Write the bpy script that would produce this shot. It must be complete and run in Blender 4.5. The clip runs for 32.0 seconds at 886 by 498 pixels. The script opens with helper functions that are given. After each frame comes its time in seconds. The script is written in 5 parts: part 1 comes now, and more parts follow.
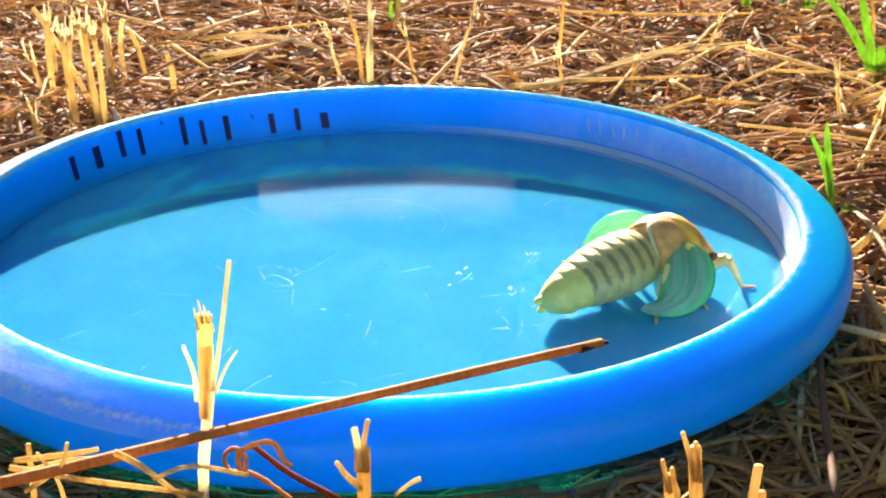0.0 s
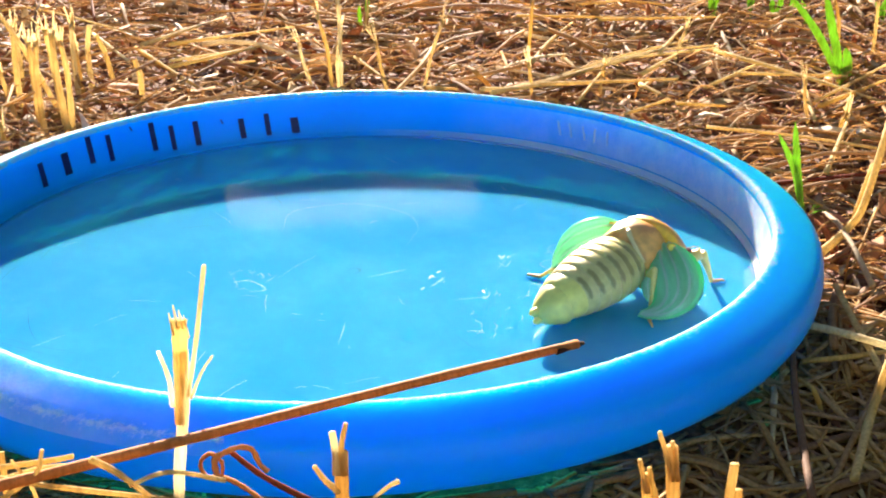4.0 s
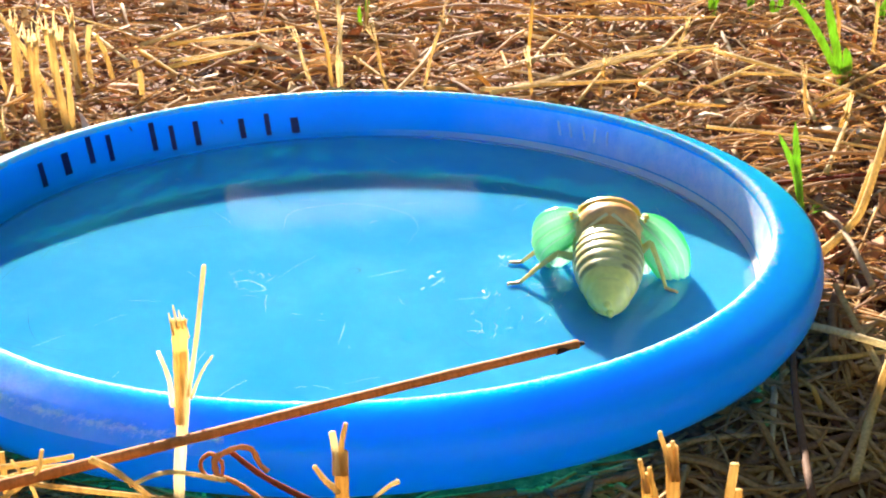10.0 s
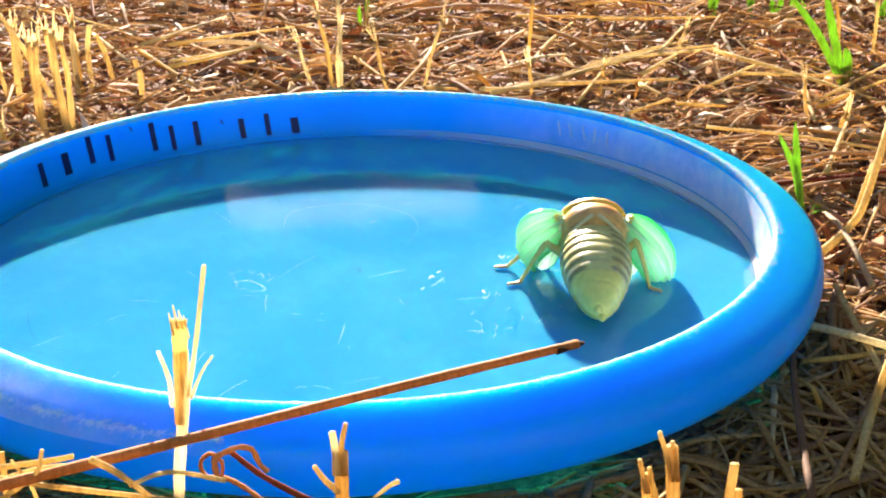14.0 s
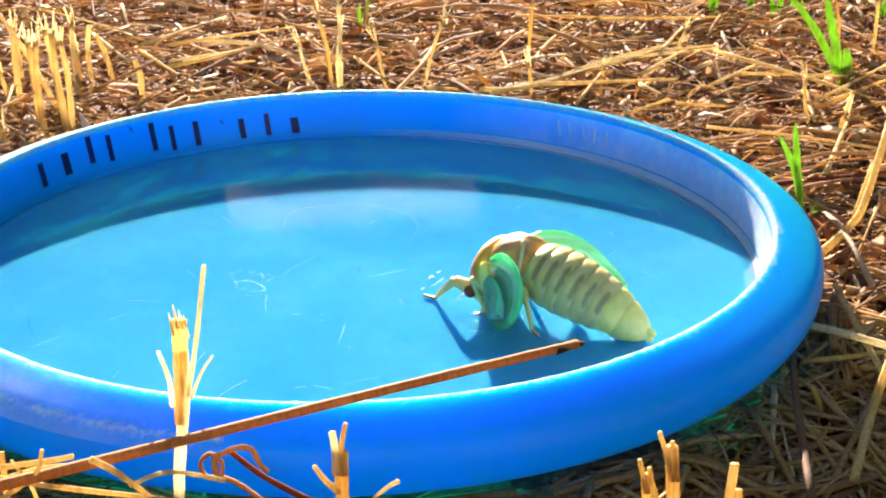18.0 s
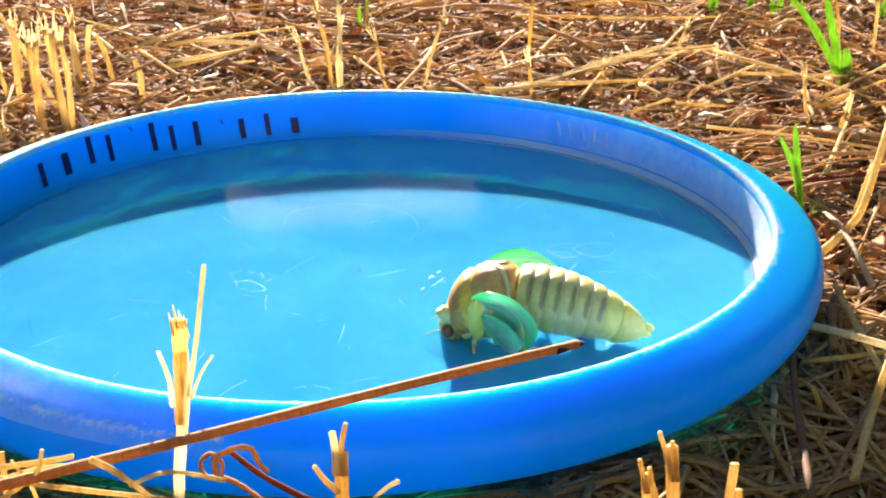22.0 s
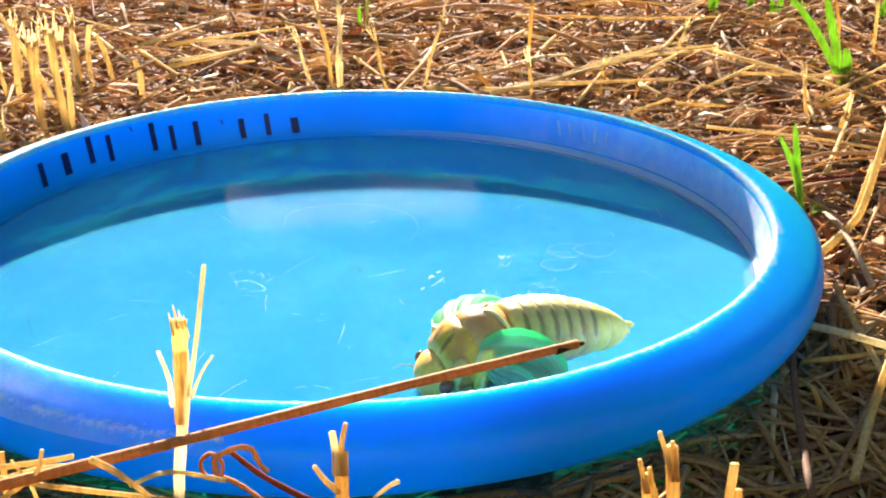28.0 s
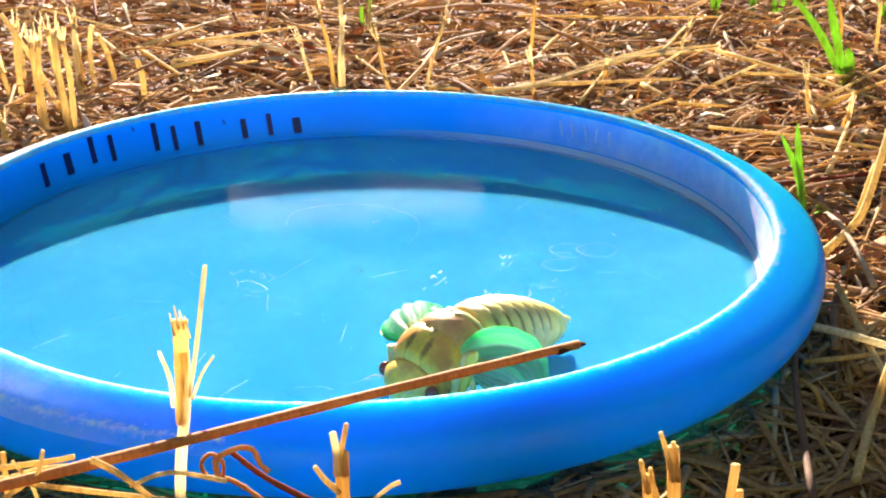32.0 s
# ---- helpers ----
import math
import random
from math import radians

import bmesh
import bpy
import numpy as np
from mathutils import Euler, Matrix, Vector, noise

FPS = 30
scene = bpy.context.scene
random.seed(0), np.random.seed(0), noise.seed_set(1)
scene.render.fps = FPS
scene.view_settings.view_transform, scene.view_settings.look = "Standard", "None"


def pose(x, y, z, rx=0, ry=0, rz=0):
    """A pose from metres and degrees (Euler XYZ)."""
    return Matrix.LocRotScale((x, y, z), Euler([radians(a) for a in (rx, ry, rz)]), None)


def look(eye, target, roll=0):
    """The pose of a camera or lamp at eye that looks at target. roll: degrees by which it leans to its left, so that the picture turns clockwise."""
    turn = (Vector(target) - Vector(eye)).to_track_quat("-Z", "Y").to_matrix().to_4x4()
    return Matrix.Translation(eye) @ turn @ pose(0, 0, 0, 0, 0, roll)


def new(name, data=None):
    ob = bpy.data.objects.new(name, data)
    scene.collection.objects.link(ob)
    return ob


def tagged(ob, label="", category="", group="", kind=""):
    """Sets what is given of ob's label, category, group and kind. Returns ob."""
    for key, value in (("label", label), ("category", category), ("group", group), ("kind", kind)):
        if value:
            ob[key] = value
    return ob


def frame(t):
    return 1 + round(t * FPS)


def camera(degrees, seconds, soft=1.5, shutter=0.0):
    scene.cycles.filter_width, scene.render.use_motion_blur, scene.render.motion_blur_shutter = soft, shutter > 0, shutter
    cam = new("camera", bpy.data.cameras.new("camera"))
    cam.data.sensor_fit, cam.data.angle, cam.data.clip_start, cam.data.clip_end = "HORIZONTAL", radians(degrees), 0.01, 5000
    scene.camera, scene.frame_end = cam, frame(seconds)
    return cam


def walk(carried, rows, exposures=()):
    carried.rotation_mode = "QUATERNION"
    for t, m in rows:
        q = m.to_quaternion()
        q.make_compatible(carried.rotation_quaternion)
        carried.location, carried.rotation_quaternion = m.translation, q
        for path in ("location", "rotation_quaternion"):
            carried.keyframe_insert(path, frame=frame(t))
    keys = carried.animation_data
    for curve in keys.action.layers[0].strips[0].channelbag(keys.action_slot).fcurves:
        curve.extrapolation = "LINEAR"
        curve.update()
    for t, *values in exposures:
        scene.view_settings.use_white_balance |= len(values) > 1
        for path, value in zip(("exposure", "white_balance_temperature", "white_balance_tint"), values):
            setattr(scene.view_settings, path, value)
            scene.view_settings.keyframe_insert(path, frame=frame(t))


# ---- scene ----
# ------------------------------------------------------------ camera and walk
cam = camera(40.0, 32.0, soft=2.1)


def view(dx=0.0, dy=0.0, dz=0.0, dpitch=0.0, dyaw=0.0, droll=0.0):
    """The camera's standing pose with a small shift (metres) and turn (radians)."""
    eye = Vector((dx, -0.27382 + dy, 0.11327 + dz))
    pitch, yaw = 0.39243 + dpitch, 0.07723 + dyaw
    way = Vector((math.sin(yaw) * math.cos(pitch), math.cos(yaw) * math.cos(pitch), -math.sin(pitch)))
    return look(eye, eye + way, math.degrees(-0.00376 + droll))


walk(cam, [
    (0.0, view(0.00111, 0.0, 0.00049, 0.00456, -0.02823, -0.00203)),
    (0.5, view(0.00094, 0.00044, 0.00023, 0.00359, -0.02053, -0.00094)),
    (1.0, view(0.00029, 0.00011, 0.00024, 0.00151, 0.00028, 0.0006)),
    (1.5, view(0.00005, -0.0001, 0.0001, 0.0001, 0.0004, -0.0003)),
    (2.0, view()),
    (31.2, view()),
    (31.5, view(0, 0, 0.0001, 0.0003, 0.0001, 0.0003)),
    (32.0, view(0.00026, 0.00004, 0.00011, 0.00026, -0.00241, -0.0007)),
], [(0.0, 2.48), (32.0, 2.48)])

# ------------------------------------------------------------ daylight
SUN_AZ, SUN_EL = radians(92), radians(15.8)
to_sun = Vector((math.cos(SUN_AZ) * math.cos(SUN_EL), math.sin(SUN_AZ) * math.cos(SUN_EL), math.sin(SUN_EL)))
world = bpy.data.worlds.new("daylight")
scene.world = world
world.use_nodes = True
sky = world.node_tree.nodes.new("ShaderNodeTexSky")
sky.sky_type, sky.sun_disc = "NISHITA", False
sky.sun_elevation, sky.sun_rotation = SUN_EL, math.pi / 2 - SUN_AZ
world.node_tree.nodes["Background"].inputs["Strength"].default_value = 0.05
world.node_tree.links.new(sky.outputs[0], world.node_tree.nodes["Background"].inputs["Color"])
sun = new("sun", bpy.data.lights.new("sun", "SUN"))
sun.data.energy, sun.data.angle, sun.data.color = 5.0, radians(0.9), (1.0, 0.86, 0.72)
sun.matrix_world = look(to_sun * 2, (0, 0, 0))


# ------------------------------------------------------------ materials
def material(name):
    m = bpy.data.materials.new(name)
    m.use_nodes = True
    return m, m.node_tree.nodes, m.node_tree.links, m.node_tree.nodes["Principled BSDF"]


def add(nodes, kind, **values):
    n = nodes.new(kind)
    for key, value in values.items():
        n.inputs[key.replace("_", " ")].default_value = value
    return n


def ramp(nodes, *stops):
    r = nodes.new("ShaderNodeValToRGB")
    while len(r.color_ramp.elements) < len(stops):
        r.color_ramp.elements.new(0.5)
    for e, (at, c) in zip(r.color_ramp.elements, stops):
        e.position, e.color = at, (*c, 1) if len(c) == 3 else c
    return r


def mixed(nodes, links, fac, a, b, blend="MIX"):
    """A colour mix; each of fac, a and b is a socket or a value."""
    m = nodes.new("ShaderNodeMix")
    m.data_type, m.blend_type = "RGBA", blend
    for sock, v in ((m.inputs[0], fac), (m.inputs[6], a), (m.inputs[7], b)):
        if isinstance(v, bpy.types.NodeSocket):
            links.new(v, sock)
        else:
            sock.default_value = v if isinstance(v, float) else (*v, 1)
    return m.outputs[2]


def noise_at(nodes, links, coords, scale, detail=4.0, rough=0.6):
    n = add(nodes, "ShaderNodeTexNoise", Scale=scale, Detail=detail, Roughness=rough)
    links.new(coords, n.inputs["Vector"])
    return n.outputs["Fac"]


def maths(nodes, links, op, a, b=0.0, c=0.0):
    n = nodes.new("ShaderNodeMath")
    n.operation = op
    for sock, v in zip(n.inputs, (a, b, c)):
        if isinstance(v, bpy.types.NodeSocket):
            links.new(v, sock)
        else:
            sock.default_value = v
    return n.outputs[0]


def bump(nodes, links, height, bsdf, strength=0.3, distance=0.0005):
    b = add(nodes, "ShaderNodeBump", Strength=strength, Distance=distance)
    links.new(height, b.inputs["Height"])
    links.new(b.outputs[0], bsdf.inputs["Normal"])
    return b.outputs[0]


def dry_plant(name, colours, island=False, glow=0.25, grain=1400.0, rough=0.55):
    """Dry straw, stems or leaf bits: colour from piece to piece, streaks and specks, some light through."""
    m, n, l, p = material(name)
    if island:
        rnd = n.new("ShaderNodeNewGeometry").outputs["Random Per Island"]
    else:
        rnd = n.new("ShaderNodeObjectInfo").outputs["Random"]
    co = n.new("ShaderNodeTexCoord").outputs["Object"]
    if len(colours) == 1:
        colours = colours * 2
    r = ramp(n, *[(i / (len(colours) - 1), c) for i, c in enumerate(colours)])
    l.new(rnd, r.inputs[0])
    patch = noise_at(n, l, co, 180.0, 3.0)
    fibre = n.new("ShaderNodeVectorMath")
    fibre.operation = "MULTIPLY"
    fibre.inputs[1].default_value = (1.0, 1.0, 0.1)
    l.new(co, fibre.inputs[0])
    fleck = noise_at(n, l, fibre.outputs[0], grain, 4.0)
    dark = ramp(n, (0.32, (0.74, 0.66, 0.58)), (0.6, (1.0, 1.0, 1.0)))
    l.new(patch, dark.inputs[0])
    c = mixed(n, l, 0.75, r.outputs[0], dark.outputs[0], "MULTIPLY")
    fl = ramp(n, (0.32, (0.58, 0.50, 0.43)), (0.58, (1.1, 1.07, 1.0)))
    l.new(fleck, fl.inputs[0])
    c = mixed(n, l, 0.6, c, fl.outputs[0], "MULTIPLY")
    l.new(c, p.inputs["Base Color"])
    p.inputs["Roughness"].default_value, p.inputs["Specular IOR Level"].default_value = rough + 0.2, 0.12
    nor = bump(n, l, fleck, p, 0.5, 0.0003)
    tr = n.new("ShaderNodeBsdfTranslucent")
    l.new(c, tr.inputs["Color"]), l.new(nor, tr.inputs["Normal"])
    mx = add(n, "ShaderNodeMixShader", Fac=glow)
    l.new(p.outputs[0], mx.inputs[1]), l.new(tr.outputs[0], mx.inputs[2])
    l.new(mx.outputs[0], n["Material Output"].inputs[0])
    return m


STRAW = dry_plant("golden straw", [(0.80, 0.60, 0.27), (0.90, 0.78, 0.46), (0.82, 0.63, 0.26), (0.93, 0.87, 0.64)], glow=0.56)
STRAW_PALE = dry_plant("bleached straw", [(0.97, 0.90, 0.68), (0.95, 0.86, 0.60)], glow=0.78)
STRAW_BITS = dry_plant("weathered straw litter", [(0.24, 0.14, 0.10), (0.76, 0.54, 0.25), (0.42, 0.26, 0.17), (0.86, 0.66, 0.36),
                                                  (0.54, 0.34, 0.16), (0.80, 0.60, 0.36), (0.40, 0.24, 0.17), (0.93, 0.84, 0.64)], island=True, glow=0.5)
FIBRE = dry_plant("fine straw fibres", [(0.42, 0.26, 0.12), (0.78, 0.54, 0.24), (0.60, 0.40, 0.18)], island=True, glow=0.6)
CHIP = dry_plant("dead leaf bits", [(0.20, 0.085, 0.06), (0.50, 0.22, 0.11), (0.30, 0.17, 0.15), (0.56, 0.34, 0.20), (0.44, 0.16, 0.07), (0.74, 0.56, 0.40)],
                 island=True, glow=0.32, grain=900.0)
HUSK = dry_plant("bleached straw husks", [(0.82, 0.72, 0.56), (0.62, 0.50, 0.42), (0.88, 0.80, 0.68), (0.74, 0.56, 0.30), (0.50, 0.42, 0.42)], island=True, glow=0.3, grain=900.0)
TWIG = dry_plant("brown twig bark", [(0.66, 0.33, 0.13), (0.60, 0.29, 0.11)], glow=0.3, grain=1800.0, rough=0.5)
TWIG_DARK = dry_plant("dark dry twig", [(0.14, 0.08, 0.05), (0.20, 0.11, 0.07)], glow=0.0)
RED_STEM = dry_plant("red brown stem", [(0.26, 0.05, 0.03), (0.32, 0.08, 0.04)], glow=0.1)
CURL = dry_plant("curled orange tendril", [(0.62, 0.30, 0.10), (0.72, 0.42, 0.18)], glow=0.25)
BLADE = dry_plant("fresh grass blade", [(0.34, 0.62, 0.09), (0.42, 0.70, 0.14)], glow=0.5, rough=0.4)
TIP_CHAR = dry_plant("broken dark twig end", [(0.06, 0.03, 0.02)], glow=0.0)
PEBBLE = dry_plant("pale reddish pebble", [(0.42, 0.24, 0.14), (0.58, 0.40, 0.26), (0.46, 0.40, 0.36)], glow=0.0, grain=700.0, rough=0.8)


def soil():
    m, n, l, p = material("reddish crumbly soil")
    co = n.new("ShaderNodeTexCoord").outputs["Object"]
    big, small = noise_at(n, l, co, 40.0, 5.0), noise_at(n, l, co, 420.0, 5.0)
    r = ramp(n, (0.30, (0.04, 0.016, 0.009)), (0.5, (0.19, 0.075, 0.04)), (0.7, (0.40, 0.19, 0.11)))
    l.new(small, r.inputs[0])
    r2 = ramp(n, (0.35, (0.65, 0.55, 0.5)), (0.65, (1.1, 1.0, 0.9)))
    l.new(big, r2.inputs[0])
    l.new(mixed(n, l, 0.8, r.outputs[0], r2.outputs[0], "MULTIPLY"), p.inputs["Base Color"])
    p.inputs["Roughness"].default_value = 0.92
    bump(n, l, small, p, 0.9, 0.002)
    return m


SOIL = soil()


def plastic(name, wear):
    """Cloudy blue plastic that lets some light through; wear adds the whitish rubbed edge of the rim and its painted
    sheen.
    """
    m, n, l, p = material(name)
    co = n.new("ShaderNodeTexCoord").outputs["Object"]
    cloud, fine = noise_at(n, l, co, 17.0, 5.0, 0.62), noise_at(n, l, co, 650.0, 5.0, 0.7)
    r = ramp(n, (0.3, (0.0, 0.29, 0.68)), (0.7, (0.005, 0.37, 0.80)))
    if not wear:
        r = ramp(n, (0.3, (0.03, 0.32, 0.98)), (0.7, (0.06, 0.40, 1.0)))
    l.new(cloud, r.inputs[0])
    colour = r.outputs[0]
    sp = ramp(n, (0.66, (0, 0, 0)), (0.74, (1, 1, 1)))
    l.new(fine, sp.inputs[0])
    colour = mixed(n, l, maths(n, l, "MULTIPLY", sp.outputs[0], 0.18), colour, (0.35, 0.55, 0.80))
    haze = ramp(n, (0.48, (0, 0, 0)), (0.78, (1, 1, 1)))
    l.new(noise_at(n, l, co, 42.0, 6.0, 0.68), haze.inputs[0])
    colour = mixed(n, l, maths(n, l, "MULTIPLY", haze.outputs[0], 0.06 if wear else 0.40), colour, (0.12, 0.58, 1.0))
    if wear:
        s = n.new("ShaderNodeSeparateXYZ")
        l.new(co, s.inputs[0])
        rad = maths(n, l, "SQRT", maths(n, l, "ADD", maths(n, l, "MULTIPLY", s.outputs[0], s.outputs[0]), maths(n, l, "MULTIPLY", s.outputs[1], s.outputs[1])))
        # the rubbed crest of the lip and the scuffed ridge; sunlight is painted into the ridge's paler left side
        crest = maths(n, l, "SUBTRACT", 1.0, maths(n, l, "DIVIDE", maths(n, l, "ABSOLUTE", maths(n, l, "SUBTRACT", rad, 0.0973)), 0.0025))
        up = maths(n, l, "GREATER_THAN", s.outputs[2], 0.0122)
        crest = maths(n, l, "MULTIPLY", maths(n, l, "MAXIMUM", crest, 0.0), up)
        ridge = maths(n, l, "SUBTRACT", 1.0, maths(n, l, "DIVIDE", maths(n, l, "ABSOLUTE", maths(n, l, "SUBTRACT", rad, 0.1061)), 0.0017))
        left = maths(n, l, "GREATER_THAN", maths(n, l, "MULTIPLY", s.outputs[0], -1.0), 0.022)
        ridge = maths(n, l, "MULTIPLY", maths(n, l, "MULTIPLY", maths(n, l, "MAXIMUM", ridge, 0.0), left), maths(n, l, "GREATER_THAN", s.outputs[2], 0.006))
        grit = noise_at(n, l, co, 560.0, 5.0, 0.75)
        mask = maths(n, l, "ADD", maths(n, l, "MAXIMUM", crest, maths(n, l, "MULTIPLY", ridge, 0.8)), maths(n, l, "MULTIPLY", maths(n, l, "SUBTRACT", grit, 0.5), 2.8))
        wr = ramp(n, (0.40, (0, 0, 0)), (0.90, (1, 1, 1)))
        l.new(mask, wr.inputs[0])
        worn_and_lit = maths(n, l, "MULTIPLY", wr.outputs[0], maths(n, l, "GREATER_THAN", maths(n, l, "MAXIMUM", crest, ridge), 0.02))
        colour = mixed(n, l, maths(n, l, "MULTIPLY", worn_and_lit, 0.85), colour, mixed(n, l, maths(n, l, "GREATER_THAN", rad, 0.1025), (0.34, 0.38, 0.50), (0.80, 0.82, 0.90)))
        # sheen of light on fine scuffs, painted whitish: the inner wall on one side and the slope on the other
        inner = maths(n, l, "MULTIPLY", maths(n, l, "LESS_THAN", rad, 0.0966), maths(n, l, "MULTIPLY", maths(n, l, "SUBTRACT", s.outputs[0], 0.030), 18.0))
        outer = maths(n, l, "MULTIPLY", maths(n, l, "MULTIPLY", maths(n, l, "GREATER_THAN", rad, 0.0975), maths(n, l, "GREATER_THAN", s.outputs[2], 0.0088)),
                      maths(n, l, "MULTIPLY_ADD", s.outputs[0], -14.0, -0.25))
        scuff_sheen = maths(n, l, "MINIMUM", maths(n, l, "MAXIMUM", maths(n, l, "MAXIMUM", inner, outer), 0.0), 1.0)
        # noise that breaks up the painted sheen
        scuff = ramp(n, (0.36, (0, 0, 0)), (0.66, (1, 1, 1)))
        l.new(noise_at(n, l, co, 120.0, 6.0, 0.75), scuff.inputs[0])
        scuff_sheen = maths(n, l, "MULTIPLY", scuff_sheen, maths(n, l, "MULTIPLY_ADD", scuff.outputs[0], 0.50, 0.45))
        colour = mixed(n, l, maths(n, l, "MULTIPLY", scuff_sheen, maths(n, l, "GREATER_THAN", s.outputs[2], 0.002)), colour, (0.74, 0.75, 0.94))
        # bright line of guided light, painted pale where the wall meets the plate
        foot = maths(n, l, "MULTIPLY", maths(n, l, "MULTIPLY", maths(n, l, "LESS_THAN", s.outputs[2], 0.0016), maths(n, l, "LESS_THAN", rad, 0.0958)), maths(n, l, "MULTIPLY", maths(n, l, "SUBTRACT", s.outputs[0], 0.005), 16.0))
        foot = maths(n, l, "MINIMUM", maths(n, l, "MAXIMUM", foot, 0.0), 0.75)
        colour = mixed(n, l, foot, colour, (0.72, 0.76, 0.90))
        worn_and_lit = maths(n, l, "MAXIMUM", worn_and_lit, maths(n, l, "MAXIMUM", foot, maths(n, l, "MULTIPLY", scuff_sheen, 0.8)))
        rough = maths(n, l, "MULTIPLY_ADD", worn_and_lit, 0.3, 0.40)
        bump(n, l, maths(n, l, "MULTIPLY", grit, worn_and_lit), p, 0.8, 0.0012)
        nor = None
    else:
        scr = noise_at(n, l, co, 90.0, 6.0, 0.7)
        rough = maths(n, l, "MULTIPLY_ADD", scr, 0.06, 0.028)
        nor = bump(n, l, noise_at(n, l, co, 30.0, 2.0), p, 0.02, 0.001)
    l.new(colour, p.inputs["Base Color"])
    p.inputs["Specular IOR Level"].default_value, p.inputs["Roughness"].default_value = 0.0, 0.8
    p.inputs["Subsurface Weight"].default_value, p.inputs["Subsurface Scale"].default_value = 0.95, (0.021 if wear else 0.008)
    p.inputs["Subsurface Radius"].default_value = (0.10, 0.5, 1.0)
    if wear:
        l.new(maths(n, l, "MULTIPLY_ADD", worn_and_lit, -0.5, 0.95), p.inputs["Subsurface Weight"])
    tr = n.new("ShaderNodeBsdfTranslucent")
    l.new(mixed(n, l, 0.5, colour, (0.0, 0.52, 0.95) if wear else (0.02, 0.50, 1.0)), tr.inputs["Color"])
    mx = add(n, "ShaderNodeMixShader", Fac=0.22)
    if wear:
        l.new(maths(n, l, "MULTIPLY_ADD", worn_and_lit, -0.30, 0.35), mx.inputs[0])
    l.new(p.outputs[0], mx.inputs[1]), l.new(tr.outputs[0], mx.inputs[2])
    clear = add(n, "ShaderNodeBsdfTransparent", Color=(0.10, 0.80, 0.85, 1) if wear else (0.06, 0.95, 0.90, 1))
    mx2 = add(n, "ShaderNodeMixShader", Fac=0.003 if wear else 0.20)
    l.new(mx.outputs[0], mx2.inputs[1]), l.new(clear.outputs[0], mx2.inputs[2])
    gloss = n.new("ShaderNodeBsdfGlossy")
    gloss.distribution = "BECKMANN"
    l.new(rough, gloss.inputs["Roughness"])
    if nor:
        l.new(nor, gloss.inputs["Normal"])
    facing = n.new("ShaderNodeLayerWeight").outputs["Facing"]  # gloss alone: stronger at grazing angles
    shine = maths(n, l, "MULTIPLY_ADD", maths(n, l, "POWER", facing, 5.0), 0.55 if wear else 0.90, 0.022 if wear else 0.034)
    if wear:
        shine = maths(n, l, "MULTIPLY", shine, maths(n, l, "SUBTRACT", 1.0, worn_and_lit))
    mx3 = n.new("ShaderNodeMixShader")
    l.new(shine, mx3.inputs[0]), l.new(mx2.outputs[0], mx3.inputs[1]), l.new(gloss.outputs[0], mx3.inputs[2])
    l.new(mx3.outputs[0], n["Material Output"].inputs[0])
    return m


def underside():
    """The clear lower skin of the plate: what the plastic scatters is scattered above it."""
    m, n, l, p = material("clear blue green plastic underside")
    co = n.new("ShaderNodeTexCoord").outputs["Object"]
    r = ramp(n, (0.3, (0.02, 0.30, 0.70)), (0.7, (0.03, 0.42, 0.80)))
    l.new(noise_at(n, l, co, 60.0, 4.0), r.inputs[0])
    l.new(r.outputs[0], p.inputs["Base Color"])
    clear = add(n, "ShaderNodeBsdfTransparent", Color=(0.12, 0.95, 0.84, 1))
    mx = add(n, "ShaderNodeMixShader", Fac=0.85)
    l.new(p.outputs[0], mx.inputs[1]), l.new(clear.outputs[0], mx.inputs[2])
    l.new(mx.outputs[0], n["Material Output"].inputs[0])
    return m


UNDERSIDE = underside()
PLATE, RIM = plastic("cloudy blue plastic", False), plastic("blue plastic with a rubbed edge and painted sheen", True)


def plain(name, colour, rough=0.5, spread=0.25, scale=600.0, sub=0.0, glow=0.0, bumpy=0.0):
    """A surface of one material with two scales of mottling."""
    m, n, l, p = material(name)
    co = n.new("ShaderNodeTexCoord").outputs["Object"]
    a, b = noise_at(n, l, co, scale, 4.0), noise_at(n, l, co, scale * 0.22, 3.0)
    lo = tuple(max(0.0, v * (1 - spread)) for v in colour)
    hi = tuple(min(1.0, v * (1 + spread * 0.6)) for v in colour)
    r = ramp(n, (0.35, lo), (0.65, hi))
    l.new(maths(n, l, "MULTIPLY_ADD", b, 0.6, maths(n, l, "MULTIPLY", a, 0.4)), r.inputs[0])
    l.new(r.outputs[0], p.inputs["Base Color"])
    p.inputs["Roughness"].default_value = rough
    if sub:
        p.inputs["Subsurface Weight"].default_value, p.inputs["Subsurface Scale"].default_value = sub, 0.002
        p.inputs["Subsurface Radius"].default_value = (1.0, 0.9, 0.3)
    if bumpy:
        bump(n, l, a, p, bumpy, 0.0004)
    if glow:
        tr = n.new("ShaderNodeBsdfTranslucent")
        l.new(r.outputs[0], tr.inputs["Color"])
        mx = add(n, "ShaderNodeMixShader", Fac=glow)
        l.new(p.outputs[0], mx.inputs[1]), l.new(tr.outputs[0], mx.inputs[2])
        l.new(mx.outputs[0], n["Material Output"].inputs[0])
    return m


